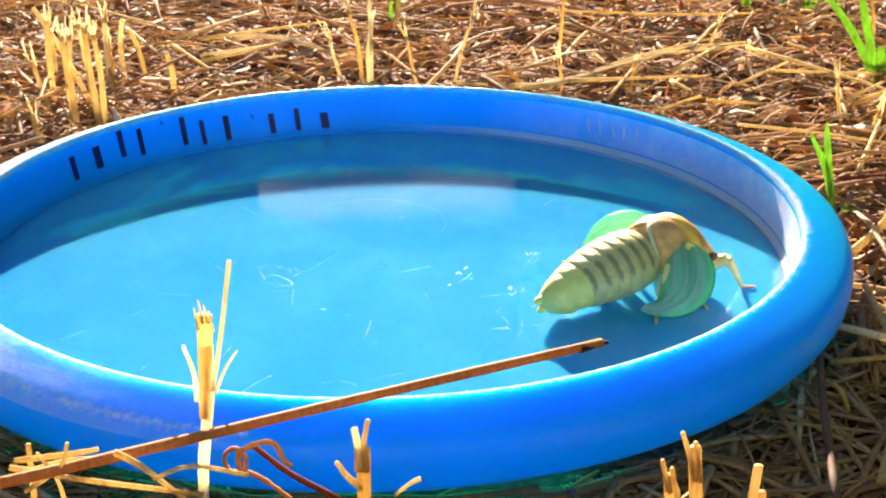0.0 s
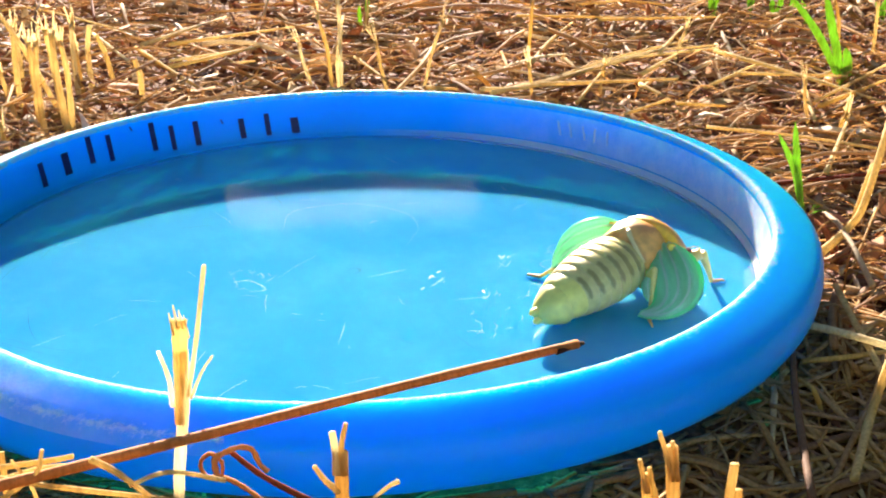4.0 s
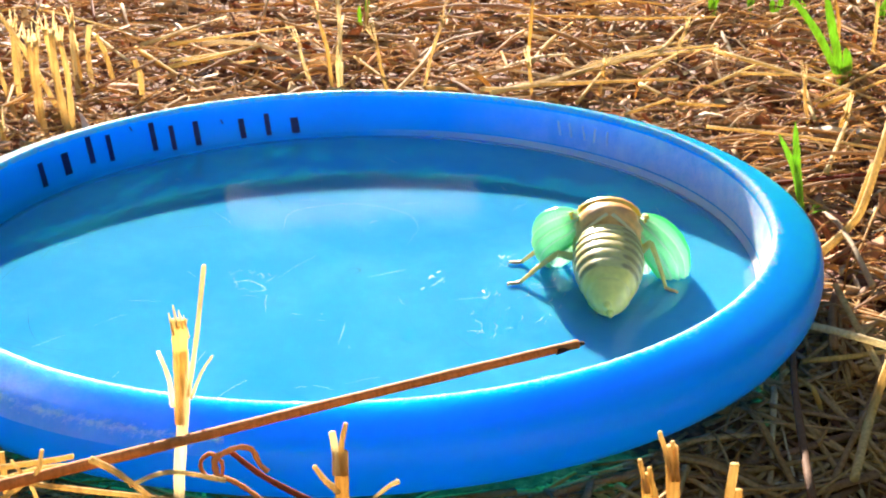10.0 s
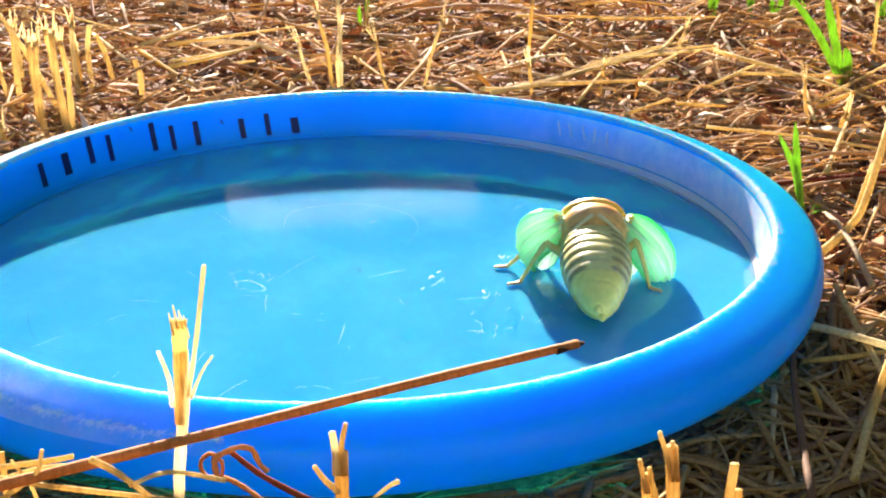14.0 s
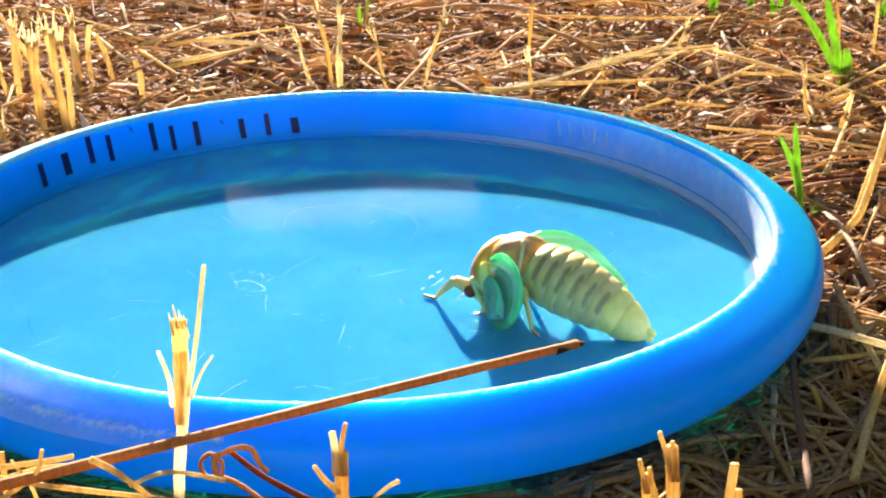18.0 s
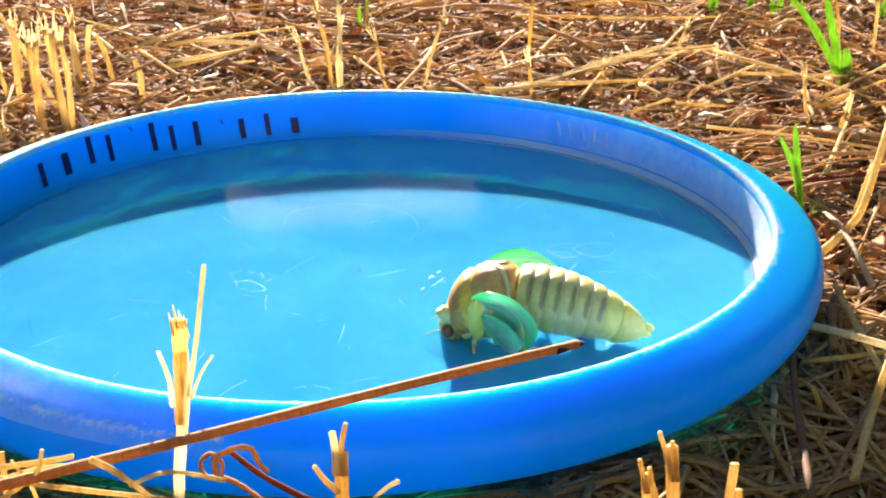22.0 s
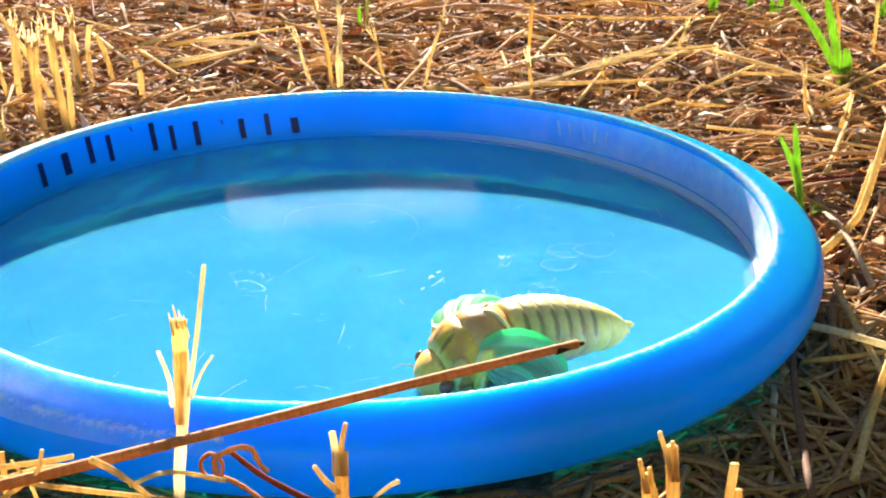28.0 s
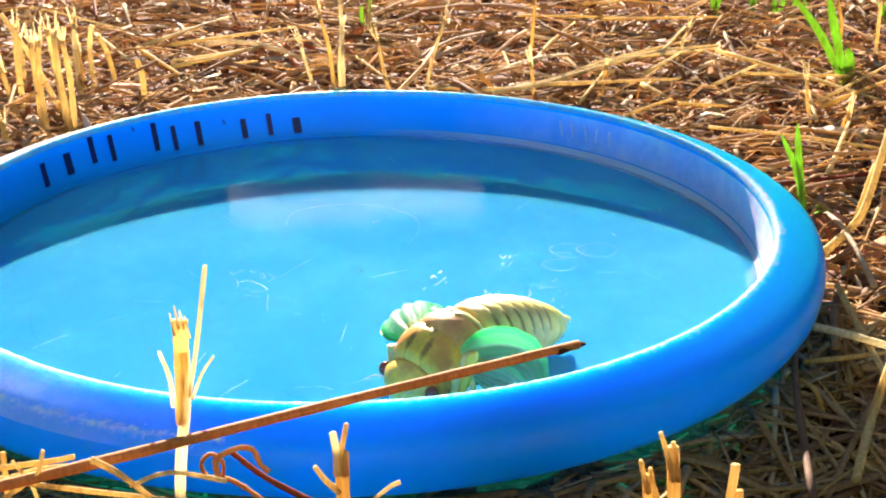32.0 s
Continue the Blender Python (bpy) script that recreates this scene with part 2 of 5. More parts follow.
INK = plain("dark blue marker ink", (0.006, 0.016, 0.13), 0.45, 0.5, 900.0)
EMBOSS = plain("pale moulded edge", (0.62, 0.72, 0.95), 0.5)
SCRATCH = plain("pale scratch", (0.55, 0.78, 1.0), 0.8, 0.5, 900.0)
CRUMB = plain("whitish dried crumb", (0.85, 0.92, 0.98), 0.7, 0.2, 900.0)
SCRATCH_DARK = plain("dark scuff", (0.01, 0.05, 0.16), 0.8)
SCRATCH_DARK.node_tree.nodes["Principled BSDF"].inputs["Specular IOR Level"].default_value = 0.05
TRAIL = plain("dried drip trail", (0.22, 0.42, 0.80), 0.8, 0.5, 900.0)
BODY = plain("pale olive yellow soft skin", (0.60, 0.54, 0.14), 0.40, 0.30, 500.0, sub=0.25, bumpy=0.25)
TAIL = plain("lime yellow soft skin", (0.76, 0.68, 0.18), 0.4, 0.2, 500.0, sub=0.3, bumpy=0.2)


def marked(name, colour, spots, rough=0.36):
    """A soft shell with darker markings on both sides of its middle line. A spot: x, aside, half length, half width, colour."""
    m, n, l, p = material(name)
    co = n.new("ShaderNodeTexCoord").outputs["Object"]
    a, b = noise_at(n, l, co, 330.0, 4.0), noise_at(n, l, co, 900.0, 3.0)
    r = ramp(n, (0.35, tuple(v * 0.72 for v in colour)), (0.65, tuple(min(1.0, v * 1.12) for v in colour)))
    l.new(a, r.inputs[0])
    c = r.outputs[0]
    s = n.new("ShaderNodeSeparateXYZ")
    l.new(co, s.inputs[0])
    wide = maths(n, l, "ABSOLUTE", s.outputs[1])
    for x, y, rx, ry, tint in spots:
        dx = maths(n, l, "DIVIDE", maths(n, l, "SUBTRACT", s.outputs[0], x), rx)
        dy = maths(n, l, "DIVIDE", maths(n, l, "SUBTRACT", wide, y), ry)
        d = maths(n, l, "ADD", maths(n, l, "MULTIPLY", dx, dx), maths(n, l, "MULTIPLY", dy, dy))
        d = maths(n, l, "ADD", d, maths(n, l, "MULTIPLY_ADD", b, 1.6, -0.8))
        k = ramp(n, (0.0, (0.8, 0.8, 0.8)), (1.0, (0, 0, 0)))
        l.new(d, k.inputs[0])
        c = mixed(n, l, k.outputs[0], c, tint)
    l.new(c, p.inputs["Base Color"])
    p.inputs["Roughness"].default_value = rough
    p.inputs["Subsurface Weight"].default_value, p.inputs["Subsurface Scale"].default_value = 0.25, 0.002
    p.inputs["Subsurface Radius"].default_value = (1.0, 0.8, 0.3)
    bump(n, l, b, p, 0.2, 0.0004)
    return m


def banded(name, colour, dark):
    """Soft skin with an uneven dark dash across each side, near the hind edge of a segment."""
    m, n, l, p = material(name)
    co = n.new("ShaderNodeTexCoord").outputs["Object"]
    a, b = noise_at(n, l, co, 420.0, 4.0), noise_at(n, l, co, 130.0, 3.0)
    r = ramp(n, (0.35, tuple(v * 0.74 for v in colour)), (0.65, tuple(min(1.0, v * 1.15) for v in colour)))
    l.new(maths(n, l, "MULTIPLY_ADD", a, 0.5, maths(n, l, "MULTIPLY", b, 0.5)), r.inputs[0])
    s = n.new("ShaderNodeSeparateXYZ")
    l.new(co, s.inputs[0])
    along = maths(n, l, "SUBTRACT", 1.0, maths(n, l, "DIVIDE", maths(n, l, "ABSOLUTE", maths(n, l, "ADD", s.outputs[0], 0.0022)), 0.0011))
    turn = maths(n, l, "ARCTAN2", s.outputs[2], maths(n, l, "ABSOLUTE", s.outputs[1]))
    wide = maths(n, l, "SUBTRACT", 1.0, maths(n, l, "DIVIDE", maths(n, l, "ABSOLUTE", maths(n, l, "SUBTRACT", turn, 0.62)), 0.62))
    both = maths(n, l, "MULTIPLY", maths(n, l, "MAXIMUM", along, 0.0), maths(n, l, "MINIMUM", maths(n, l, "MULTIPLY", maths(n, l, "MAXIMUM", wide, 0.0), 2.2), 1.0))
    k = ramp(n, (0.28, (0, 0, 0)), (0.70, (0.72, 0.72, 0.72)))
    l.new(maths(n, l, "MULTIPLY_ADD", maths(n, l, "SUBTRACT", noise_at(n, l, co, 600.0, 3.0), 0.5), 0.9, both), k.inputs[0])
    l.new(mixed(n, l, k.outputs[0], r.outputs[0], dark), p.inputs["Base Color"])
    p.inputs["Roughness"].default_value = 0.38
    p.inputs["Subsurface Weight"].default_value, p.inputs["Subsurface Scale"].default_value = 0.7, 0.004
    p.inputs["Subsurface Radius"].default_value = (1.0, 0.85, 0.3)
    bump(n, l, a, p, 0.25, 0.0004)
    return m


BANDED = banded("pale olive yellow banded skin", (0.66, 0.57, 0.22), (0.15, 0.11, 0.04))
THORAX = marked("tan ochre soft shell", (0.82, 0.43, 0.13), [(0.0052, 0.0032, 0.0034, 0.0022, (0.62, 0.27, 0.09)), (0.0004, 0.0045, 0.0010, 0.0030, (0.34, 0.16, 0.06))])
COLLAR = marked("yellow ochre collar shell", (0.88, 0.52, 0.06), [(0.0036, 0.0064, 0.0022, 0.0032, (0.42, 0.11, 0.03)), (0.0024, 0.0042, 0.0028, 0.0026, (0.64, 0.27, 0.06)), (0.0040, 0.0022, 0.0020, 0.0009, (0.16, 0.06, 0.03)), (0.0012, 0.0012, 0.0012, 0.0005, (0.40, 0.18, 0.06))])
HEAD = marked("yellow ochre head shell", (0.87, 0.55, 0.10), [(0.0002, 0.0030, 0.0014, 0.0034, (0.36, 0.11, 0.05)), (0.0022, 0.0, 0.0014, 0.0018, (0.70, 0.36, 0.09))])
CREAM = plain("cream ridge", (0.80, 0.66, 0.34), 0.4, 0.15, 500.0, sub=0.2)
LOBE = plain("bright yellow flared edge", (0.95, 0.68, 0.12), 0.38, 0.2, 400.0, sub=0.25)
EYE = plain("dark red brown eye", (0.20, 0.05, 0.03), 0.15, 0.3)
LEG = plain("pale yellow leg", (0.74, 0.60, 0.20), 0.42, 0.2, 700.0, sub=0.2)
FOOT = plain("orange tan foot", (0.62, 0.36, 0.14), 0.45, 0.2)
WING = plain("mint green soft wing", (0.66, 0.98, 0.75), 0.30, 0.25, 700.0, glow=0.86, bumpy=0.35)
WING_PLEAT = plain("whitish wing pleat", (0.93, 0.99, 0.94), 0.32, 0.2, 900.0, glow=0.86, bumpy=0.3)
WING_EDGE = plain("bright green wing edge", (0.40, 0.96, 0.60), 0.28, 0.15, 420.0, glow=0.8)
WHISKER = plain("pale bristle", (0.66, 0.58, 0.42), 0.5)


# ------------------------------------------------------------ building helpers
def mesh_of(name, verts, faces, mats, index=None, smooth=True):
    me = bpy.data.meshes.new(name)
    me.from_pydata([tuple(v) for v in verts], [], faces)
    for mat in mats if isinstance(mats, (list, tuple)) else [mats]:
        me.materials.append(mat)
    if index is not None:
        me.polygons.foreach_set("material_index", index)
    if smooth:
        me.polygons.foreach_set("use_smooth", [True] * len(me.polygons))
    loops = np.zeros(len(me.loops), dtype=np.int32)
    me.loops.foreach_get("vertex_index", loops)
    co = np.array(verts, dtype=float).reshape(-1, 3)[loops]
    starts = np.array([p.loop_start for p in me.polygons] if len(me.polygons) < 20000 else [0])
    if len(starts) > 1:  # turn the faces outwards
        totals = np.array([p.loop_total for p in me.polygons])
        volume = 0.0
        for k in range(1, int(totals.max()) - 1):
            ok = starts[totals > k + 1]
            volume += float(np.einsum("ij,ij->i", co[ok], np.cross(co[ok + k], co[ok + k + 1])).sum())
        if volume < 0:
            me.flip_normals()
    me.update()
    return me


def part(name, me, parent, label="", m=None):
    """One mesh as one object under a thing or a part."""
    ob = new(name, me)
    ob.parent = parent
    if m is not None:
        ob.matrix_basis = m
    return tagged(ob, label)


def tube_data(points, radii, sides=6, base=0, flat=1.0):
    """Rings of a closed tube along points; flat squeezes it in one direction."""
    pts = [Vector(p) for p in points]
    verts, faces, side = [], [], None
    for i, p in enumerate(pts):
        way = (pts[min(i + 1, len(pts) - 1)] - pts[max(i - 1, 0)]).normalized()
        if side is None:
            side = way.cross(Vector((0, 0, 1)))
            if side.length < 0.1:
                side = way.cross(Vector((0, 1, 0)))
        side = (side - way * side.dot(way)).normalized()
        other = way.cross(side)
        for k in range(sides):
            a = 2 * math.pi * k / sides
            verts.append(p + (side * math.cos(a) + other * (math.sin(a) * flat)) * radii[i])
    for i in range(len(pts) - 1):
        for k in range(sides):
            a, b = base + i * sides + k, base + i * sides + (k + 1) % sides
            faces.append((a, b, b + sides, a + sides))
    faces.append(tuple(base + k for k in range(sides))[::-1])
    faces.append(tuple(base + (len(pts) - 1) * sides + k for k in range(sides)))
    return verts, faces


def smooth_line(points, steps=6):
    """A Catmull-Rom line through the points."""
    p = [Vector(q) for q in points]
    if len(p) < 3:
        return [p[0].lerp(p[-1], i / steps) for i in range(steps + 1)]
    p = [p[0] * 2 - p[1]] + p + [p[-1] * 2 - p[-2]]
    out = []
    for i in range(1, len(p) - 2):
        for k in range(steps):
            t = k / steps
            out.append(0.5 * (2 * p[i] + (p[i + 1] - p[i - 1]) * t + (2 * p[i - 1] - 5 * p[i] + 4 * p[i + 1] - p[i + 2]) * t * t
                              + (3 * p[i] - p[i - 1] - 3 * p[i + 1] + p[i + 2]) * t ** 3))
    return out + [p[-2]]


def stem(name, points, r0, r1, mat, sides=7, wobble=0.06, flat=1.0, steps=5, seed=1):
    """A tapered, slightly uneven stem as mesh data."""
    line = smooth_line(points, steps)
    rng = random.Random(seed)
    n = len(line)
    radii = [(r0 + (r1 - r0) * i / (n - 1)) * (1 + rng.uniform(-wobble, wobble)) for i in range(n)]
    v, f = tube_data(line, radii, sides, 0, flat)
    return mesh_of(name, v, f, mat)


def revolve(name, profile, mat, steps=180):
    """A closed ring or a lens from a profile of (radius, height)."""
    verts, faces, n = [], [], len(profile)
    for i in range(steps):
        a = 2 * math.pi * i / steps
        verts += [(r * math.cos(a), r * math.sin(a), z) for r, z in profile]
    for i in range(steps):
        j = (i + 1) % steps
        for k in range(n):
            q = (k + 1) % n
            faces.append((i * n + k, j * n + k, j * n + q, i * n + q))
    return mesh_of(name, verts, faces, mat)


def lens(name, top, bottom, mats, steps=160):
    """A closed lens from two profiles of (radius, height), both from the middle outwards; mats: its upper and its lower skin."""
    verts, faces, index = [(0, 0, top[0][1])], [], []
    rings = top[1:] + bottom[1:][::-1]
    n = len(rings)
    for i in range(steps):
        a = 2 * math.pi * i / steps
        verts += [(r * math.cos(a), r * math.sin(a), z) for r, z in rings]
    verts.append((0, 0, bottom[0][1]))
    for i in range(steps):
        a, b = 1 + i * n, 1 + (i + 1) % steps * n
        faces.append((0, a, b))
        faces += [(a + k, a + k + 1, b + k + 1, b + k) for k in range(n - 1)]
        faces.append((a + n - 1, len(verts) - 1, b + n - 1))
        index += [0] + [0 if k < len(top) - 1 else 1 for k in range(n - 1)] + [1]
    return mesh_of(name, verts, faces, mats, index)


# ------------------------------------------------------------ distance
def added_treeline():
    """An added, unseen ring of dark trees that dims the low sky and shapes the plate's reflections."""
    m, n, l, p = material("unseen dark foliage")
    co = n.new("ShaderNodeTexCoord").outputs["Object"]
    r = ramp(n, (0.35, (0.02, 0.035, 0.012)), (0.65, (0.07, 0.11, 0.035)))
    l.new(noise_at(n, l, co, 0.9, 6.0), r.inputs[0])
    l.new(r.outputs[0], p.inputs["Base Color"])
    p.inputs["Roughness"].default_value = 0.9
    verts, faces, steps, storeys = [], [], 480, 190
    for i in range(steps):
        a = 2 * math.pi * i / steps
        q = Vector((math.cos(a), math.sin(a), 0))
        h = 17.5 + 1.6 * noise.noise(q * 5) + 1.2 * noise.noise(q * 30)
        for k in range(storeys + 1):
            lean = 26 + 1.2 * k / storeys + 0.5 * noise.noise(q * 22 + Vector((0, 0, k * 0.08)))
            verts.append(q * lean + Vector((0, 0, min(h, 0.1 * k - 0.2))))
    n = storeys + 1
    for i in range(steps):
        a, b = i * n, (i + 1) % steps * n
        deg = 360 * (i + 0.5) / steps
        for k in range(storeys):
            # gaps cut to let the low sun through and, above it, to reflect a strip of bright sky
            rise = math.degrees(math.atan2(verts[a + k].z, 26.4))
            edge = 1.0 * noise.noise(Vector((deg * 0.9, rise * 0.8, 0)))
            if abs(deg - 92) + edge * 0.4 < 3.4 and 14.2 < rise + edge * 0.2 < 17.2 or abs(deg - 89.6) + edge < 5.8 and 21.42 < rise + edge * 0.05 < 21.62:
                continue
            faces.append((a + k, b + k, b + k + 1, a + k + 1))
    tagged(new("backdrop", mesh_of("backdrop", verts, faces, m)), "added ring of unseen dark green trees with gaps that shape the light", "trees", kind="structure")


added_treeline()


# ------------------------------------------------------------ ground
def ground_height(x, y):
    r = math.hypot(x, y)
    lift = max(0.0, 1 - (r / 0.085) ** 4)
    rough = noise.noise(Vector((x * 28, y * 28, 0.3))) * 0.0022 + noise.noise(Vector((x * 120, y * 120, 2.0))) * 0.0009
    hollow = 0.015 * math.exp(-((x - 0.095) / 0.055) ** 2 - ((y + 0.112) / 0.042) ** 2) * min(1.0, max(0.0, (r - 0.100) / 0.012))
    return -0.0083 - hollow + rough * (1 - lift) * min(1.0, 2.0 / (1 + 8 * r)) + lift * 0.0012


def ground_sheet():
    n = 220
    axis = [math.sinh(u * 9.2) / math.sinh(9.2) * 600 for u in np.linspace(-1, 1, n)]
    fine = list(np.linspace(-0.30, 0.42, 190))
    xs = [a for a in axis if a < -0.31] + [v for v in fine] + [a for a in axis if a > 0.43]
    verts = [(x, y + 0.06, ground_height(x, y + 0.06)) for y in xs for x in xs]
    w = len(xs)
    faces = [(j * w + i, j * w + i + 1, (j + 1) * w + i + 1, (j + 1) * w + i) for j in range(w - 1) for i in range(w - 1)]
    tagged(new("ground", mesh_of("ground", verts, faces, SOIL)), "reddish brown crumbly garden soil under dry straw mulch", "ground", kind="structure")


ground_sheet()

# ------------------------------------------------------------ the upturned disc
disc = tagged(new("flying_disc"), "blue translucent plastic flying disc lying upside down on straw", "flying disc")
plate_top = [(r, -0.0012 * (1 - (r / 0.0955) ** 2)) for r in np.linspace(0.0, 0.0955, 24)]
plate_bottom = [(r, z - 0.0020 - 0.0014 * (1 - (r / 0.0957) ** 2)) for r, z in plate_top]
part("flight_plate", lens("flight_plate", plate_top, plate_bottom, [PLATE, UNDERSIDE]), disc, "glossy translucent blue plate with fine scratches")
rim_profile = [(0.0946, -0.0006), (0.0946, 0.00004), (0.0951, 0.0004), (0.0955, 0.0012), (0.0958, 0.0028), (0.0961, 0.0060), (0.0965, 0.0105), (0.0967, 0.0124), (0.0971, 0.0133),
               (0.0977, 0.01365), (0.0985, 0.0135), (0.1000, 0.0130), (0.1020, 0.0124), (0.1042, 0.01175), (0.1060, 0.0112), (0.1071, 0.0106), (0.1078, 0.0096),
               (0.1083, 0.0078), (0.1085, 0.0056), (0.1082, 0.0032), (0.1072, 0.0014), (0.1050, 0.0001), (0.1015, -0.0011), (0.0975, -0.0020), (0.0946, -0.0024)]
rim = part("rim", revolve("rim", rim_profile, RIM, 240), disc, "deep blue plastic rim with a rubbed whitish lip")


def wall_point(az, z, out=0.00012):
    r = 0.0958 + (z - 0.0028) * 0.0009 / 0.0096 - out
    return Vector((r * math.cos(az), r * math.sin(az), z))


def wall_bar(name, az, z0, z1, width, lean, mat, out=0.00012):
    """A thin bar that follows the rim's inner wall, leaning along it."""
    verts, faces = [], []
    for o in (out, -0.0001):
        for i in range(4):
            z = z0 + (z1 - z0) * i / 3
            a = az + lean * (i / 3 - 0.5) / 0.0958
            for s in (-1, 1):
                verts.append(wall_point(a + s * width / 2 / 0.0958, z, o))
    for i in range(3):
        a = i * 2
        faces += [(a, a + 1, a + 3, a + 2), (a + 8, a + 10, a + 11, a + 9), (a, a + 2, a + 10, a + 8), (a + 1, a + 9, a + 11, a + 3)]
    faces += [(0, 8, 9, 1), (6, 7, 15, 14)]
    part(name, mesh_of(name, verts, faces, mat, smooth=False), rim)


for az_deg, z0, z1, width in ((151.0, 0.0025, 0.0093, 0.0019),
                                (145.5, 0.0032, 0.0095, 0.0025),
                                (140.2, 0.0040, 0.0118, 0.0018),
                                (136.2, 0.0029, 0.0107, 0.0016),
                                (131.6, 0.0100, 0.0113, 0.0005),
                                (127.5, 0.0026, 0.0111, 0.0017),
                                (123.8, 0.0012, 0.0090, 0.0015),
                                (119.1, 0.0012, 0.0090, 0.0018),
                                (114.2, 0.0068, 0.0082, 0.0005),
                                (110.5, 0.0012, 0.0077, 0.0018),
                                (105.7, 0.0012, 0.0084, 0.0016),
                                (100.6, 0.0012, 0.0064, 0.0025)):
    wall_bar("ink_bar", radians(az_deg), z0, z1, width, 0.0006, INK)
for az_deg, lean in ((49.8, 0.0012), (47.5, 0.0012), (44.7, 0.0012), (42.4, 0.0000), (39.6, 0.0004)):
    wall_bar("moulded_bar", radians(az_deg), 0.0050, 0.0092, 0.0005, lean, EMBOSS, 0.0004)


def plate_z(x, y):
    return -0.0012 * (1 - (x * x + y * y) / 0.0955 ** 2)


def mark(points, width, mat, name, steps=4):
    """A thin line lying on the plate."""
    line = smooth_line([(x, y, 0) for x, y in points], steps)
    line = [Vector((p.x, p.y, plate_z(p.x, p.y) + 0.00003)) for p in line]
    n = len(line)
    radii = [0.7 * width * (0.35 + 0.65 * math.sin(math.pi * (i + 0.5) / n)) for i in range(n)]
    v, f = tube_data(line, radii, 5, 0, 0.12)
    part(name, mesh_of(name, v, f, mat), disc)


for row in ((0.00008, (0.0025, -0.0139), (0.0078, -0.0117), (0.0116, -0.0103)),
            (0.00007, (-0.0043, -0.0477), (-0.0035, -0.0433), (-0.0028, -0.0380)),
            (0.00006, (0.0315, 0.0559), (0.0346, 0.0547), (0.0376, 0.0524)),
            (0.00009, (0.0168, -0.0202), (0.0185, -0.0184), (0.0204, -0.0152)),
            (0.00005, (0.0210, -0.0285), (0.0287, -0.0274)),
            (0.00004, (-0.0184, -0.0126), (-0.0135, -0.0047), (-0.0096, 0.0003)),
            (0.00007, (-0.0200, -0.0308), (-0.0205, -0.0264), (-0.0204, -0.0219)),
            (0.00007, (0.0341, -0.0083), (0.0352, -0.0108), (0.0370, -0.0074)),
            (0.00005, (0.0092, -0.0261), (0.0099, -0.0291), (0.0105, -0.0306)),
            (0.00004, (-0.0090, -0.0360), (-0.0071, -0.0365)),
            (0.00004, (0.0329, -0.0127), (0.0357, -0.0067), (0.0389, -0.0033)),
            (0.00011, (-0.0287, -0.0148), (-0.0249, -0.0136), (-0.0207, -0.0188), (-0.0244, -0.0199)),
            (0.00004, (-0.0369, 0.0313), (-0.0335, 0.0266), (-0.0317, 0.0230)),
            (0.00005, (0.0280, -0.0273), (0.0287, -0.0289)),
            (0.00004, (0.0159, 0.0698), (0.0176, 0.0691)),
            (0.00004, (-0.0399, -0.0068), (-0.0375, -0.0105)),
            (0.00004, (-0.0185, 0.0185), (-0.0161, 0.0311), (-0.0011, 0.0355), (0.0123, 0.0285), (0.0162, 0.0174), (0.0127, 0.0058))):
    mark(row[1:], row[0], SCRATCH, "scratch")
for row in ((0.00006, (-0.0447, 0.0204), (-0.0410, 0.0216), (-0.0375, 0.0224)),
            (0.00007, (-0.0219, 0.0434), (-0.0201, 0.0384), (-0.0192, 0.0346)),
            (0.00006, (-0.0239, 0.0389), (-0.0041, 0.0358), (0.0112, 0.0368), (0.0312, 0.0363)),
            (0.00011, (-0.0023, -0.0096), (-0.0004, -0.0080), (0.0010, -0.0098), (-0.0008, -0.0116)),
            (0.00008, (0.0200, 0.0279), (0.0220, 0.0277)),
            (0.00009, (0.0064, -0.0521), (0.0080, -0.0515)),
            (0.00004, (0.0016, 0.0125), (0.0158, 0.0102), (0.0287, 0.0117), (0.0393, 0.0160), (0.0553, 0.0229)),
            (0.00004, (0.0111, 0.0331), (0.0160, 0.0407), (0.0186, 0.0444)),
            (0.00004, (-0.0724, -0.0243), (-0.0695, -0.0358), (-0.0656, -0.0440)),
            (0.00004, (-0.0745, -0.0402), (-0.0667, -0.0443), (-0.0566, -0.0488)),
            (0.00004, (-0.0739, -0.0429), (-0.0609, -0.0500)),
            (0.00004, (-0.0819, -0.0107), (-0.0809, -0.0044), (-0.0797, -0.0013)),
            (0.00004, (-0.0746, 0.0086), (-0.0754, 0.0033)),
            (0.00005, (0.0046, -0.0490), (0.0052, -0.0491))):
    mark(row[1:], row[0], SCRATCH_DARK, "scuff_mark")
for cx, cy, rx, ry in ((0.0512, -0.0024, 0.0042, 0.0046), (0.0584, -0.0030, 0.0050, 0.0044), (0.0479, -0.0110, 0.0042, 0.0034)):
    mark([(cx + rx * math.cos(a) * (1 + 0.12 * math.sin(3 * a)), cy + ry * math.sin(a)) for a in np.linspace(0.3, 6.3, 10)], 0.00010, TRAIL, "drip_trail")
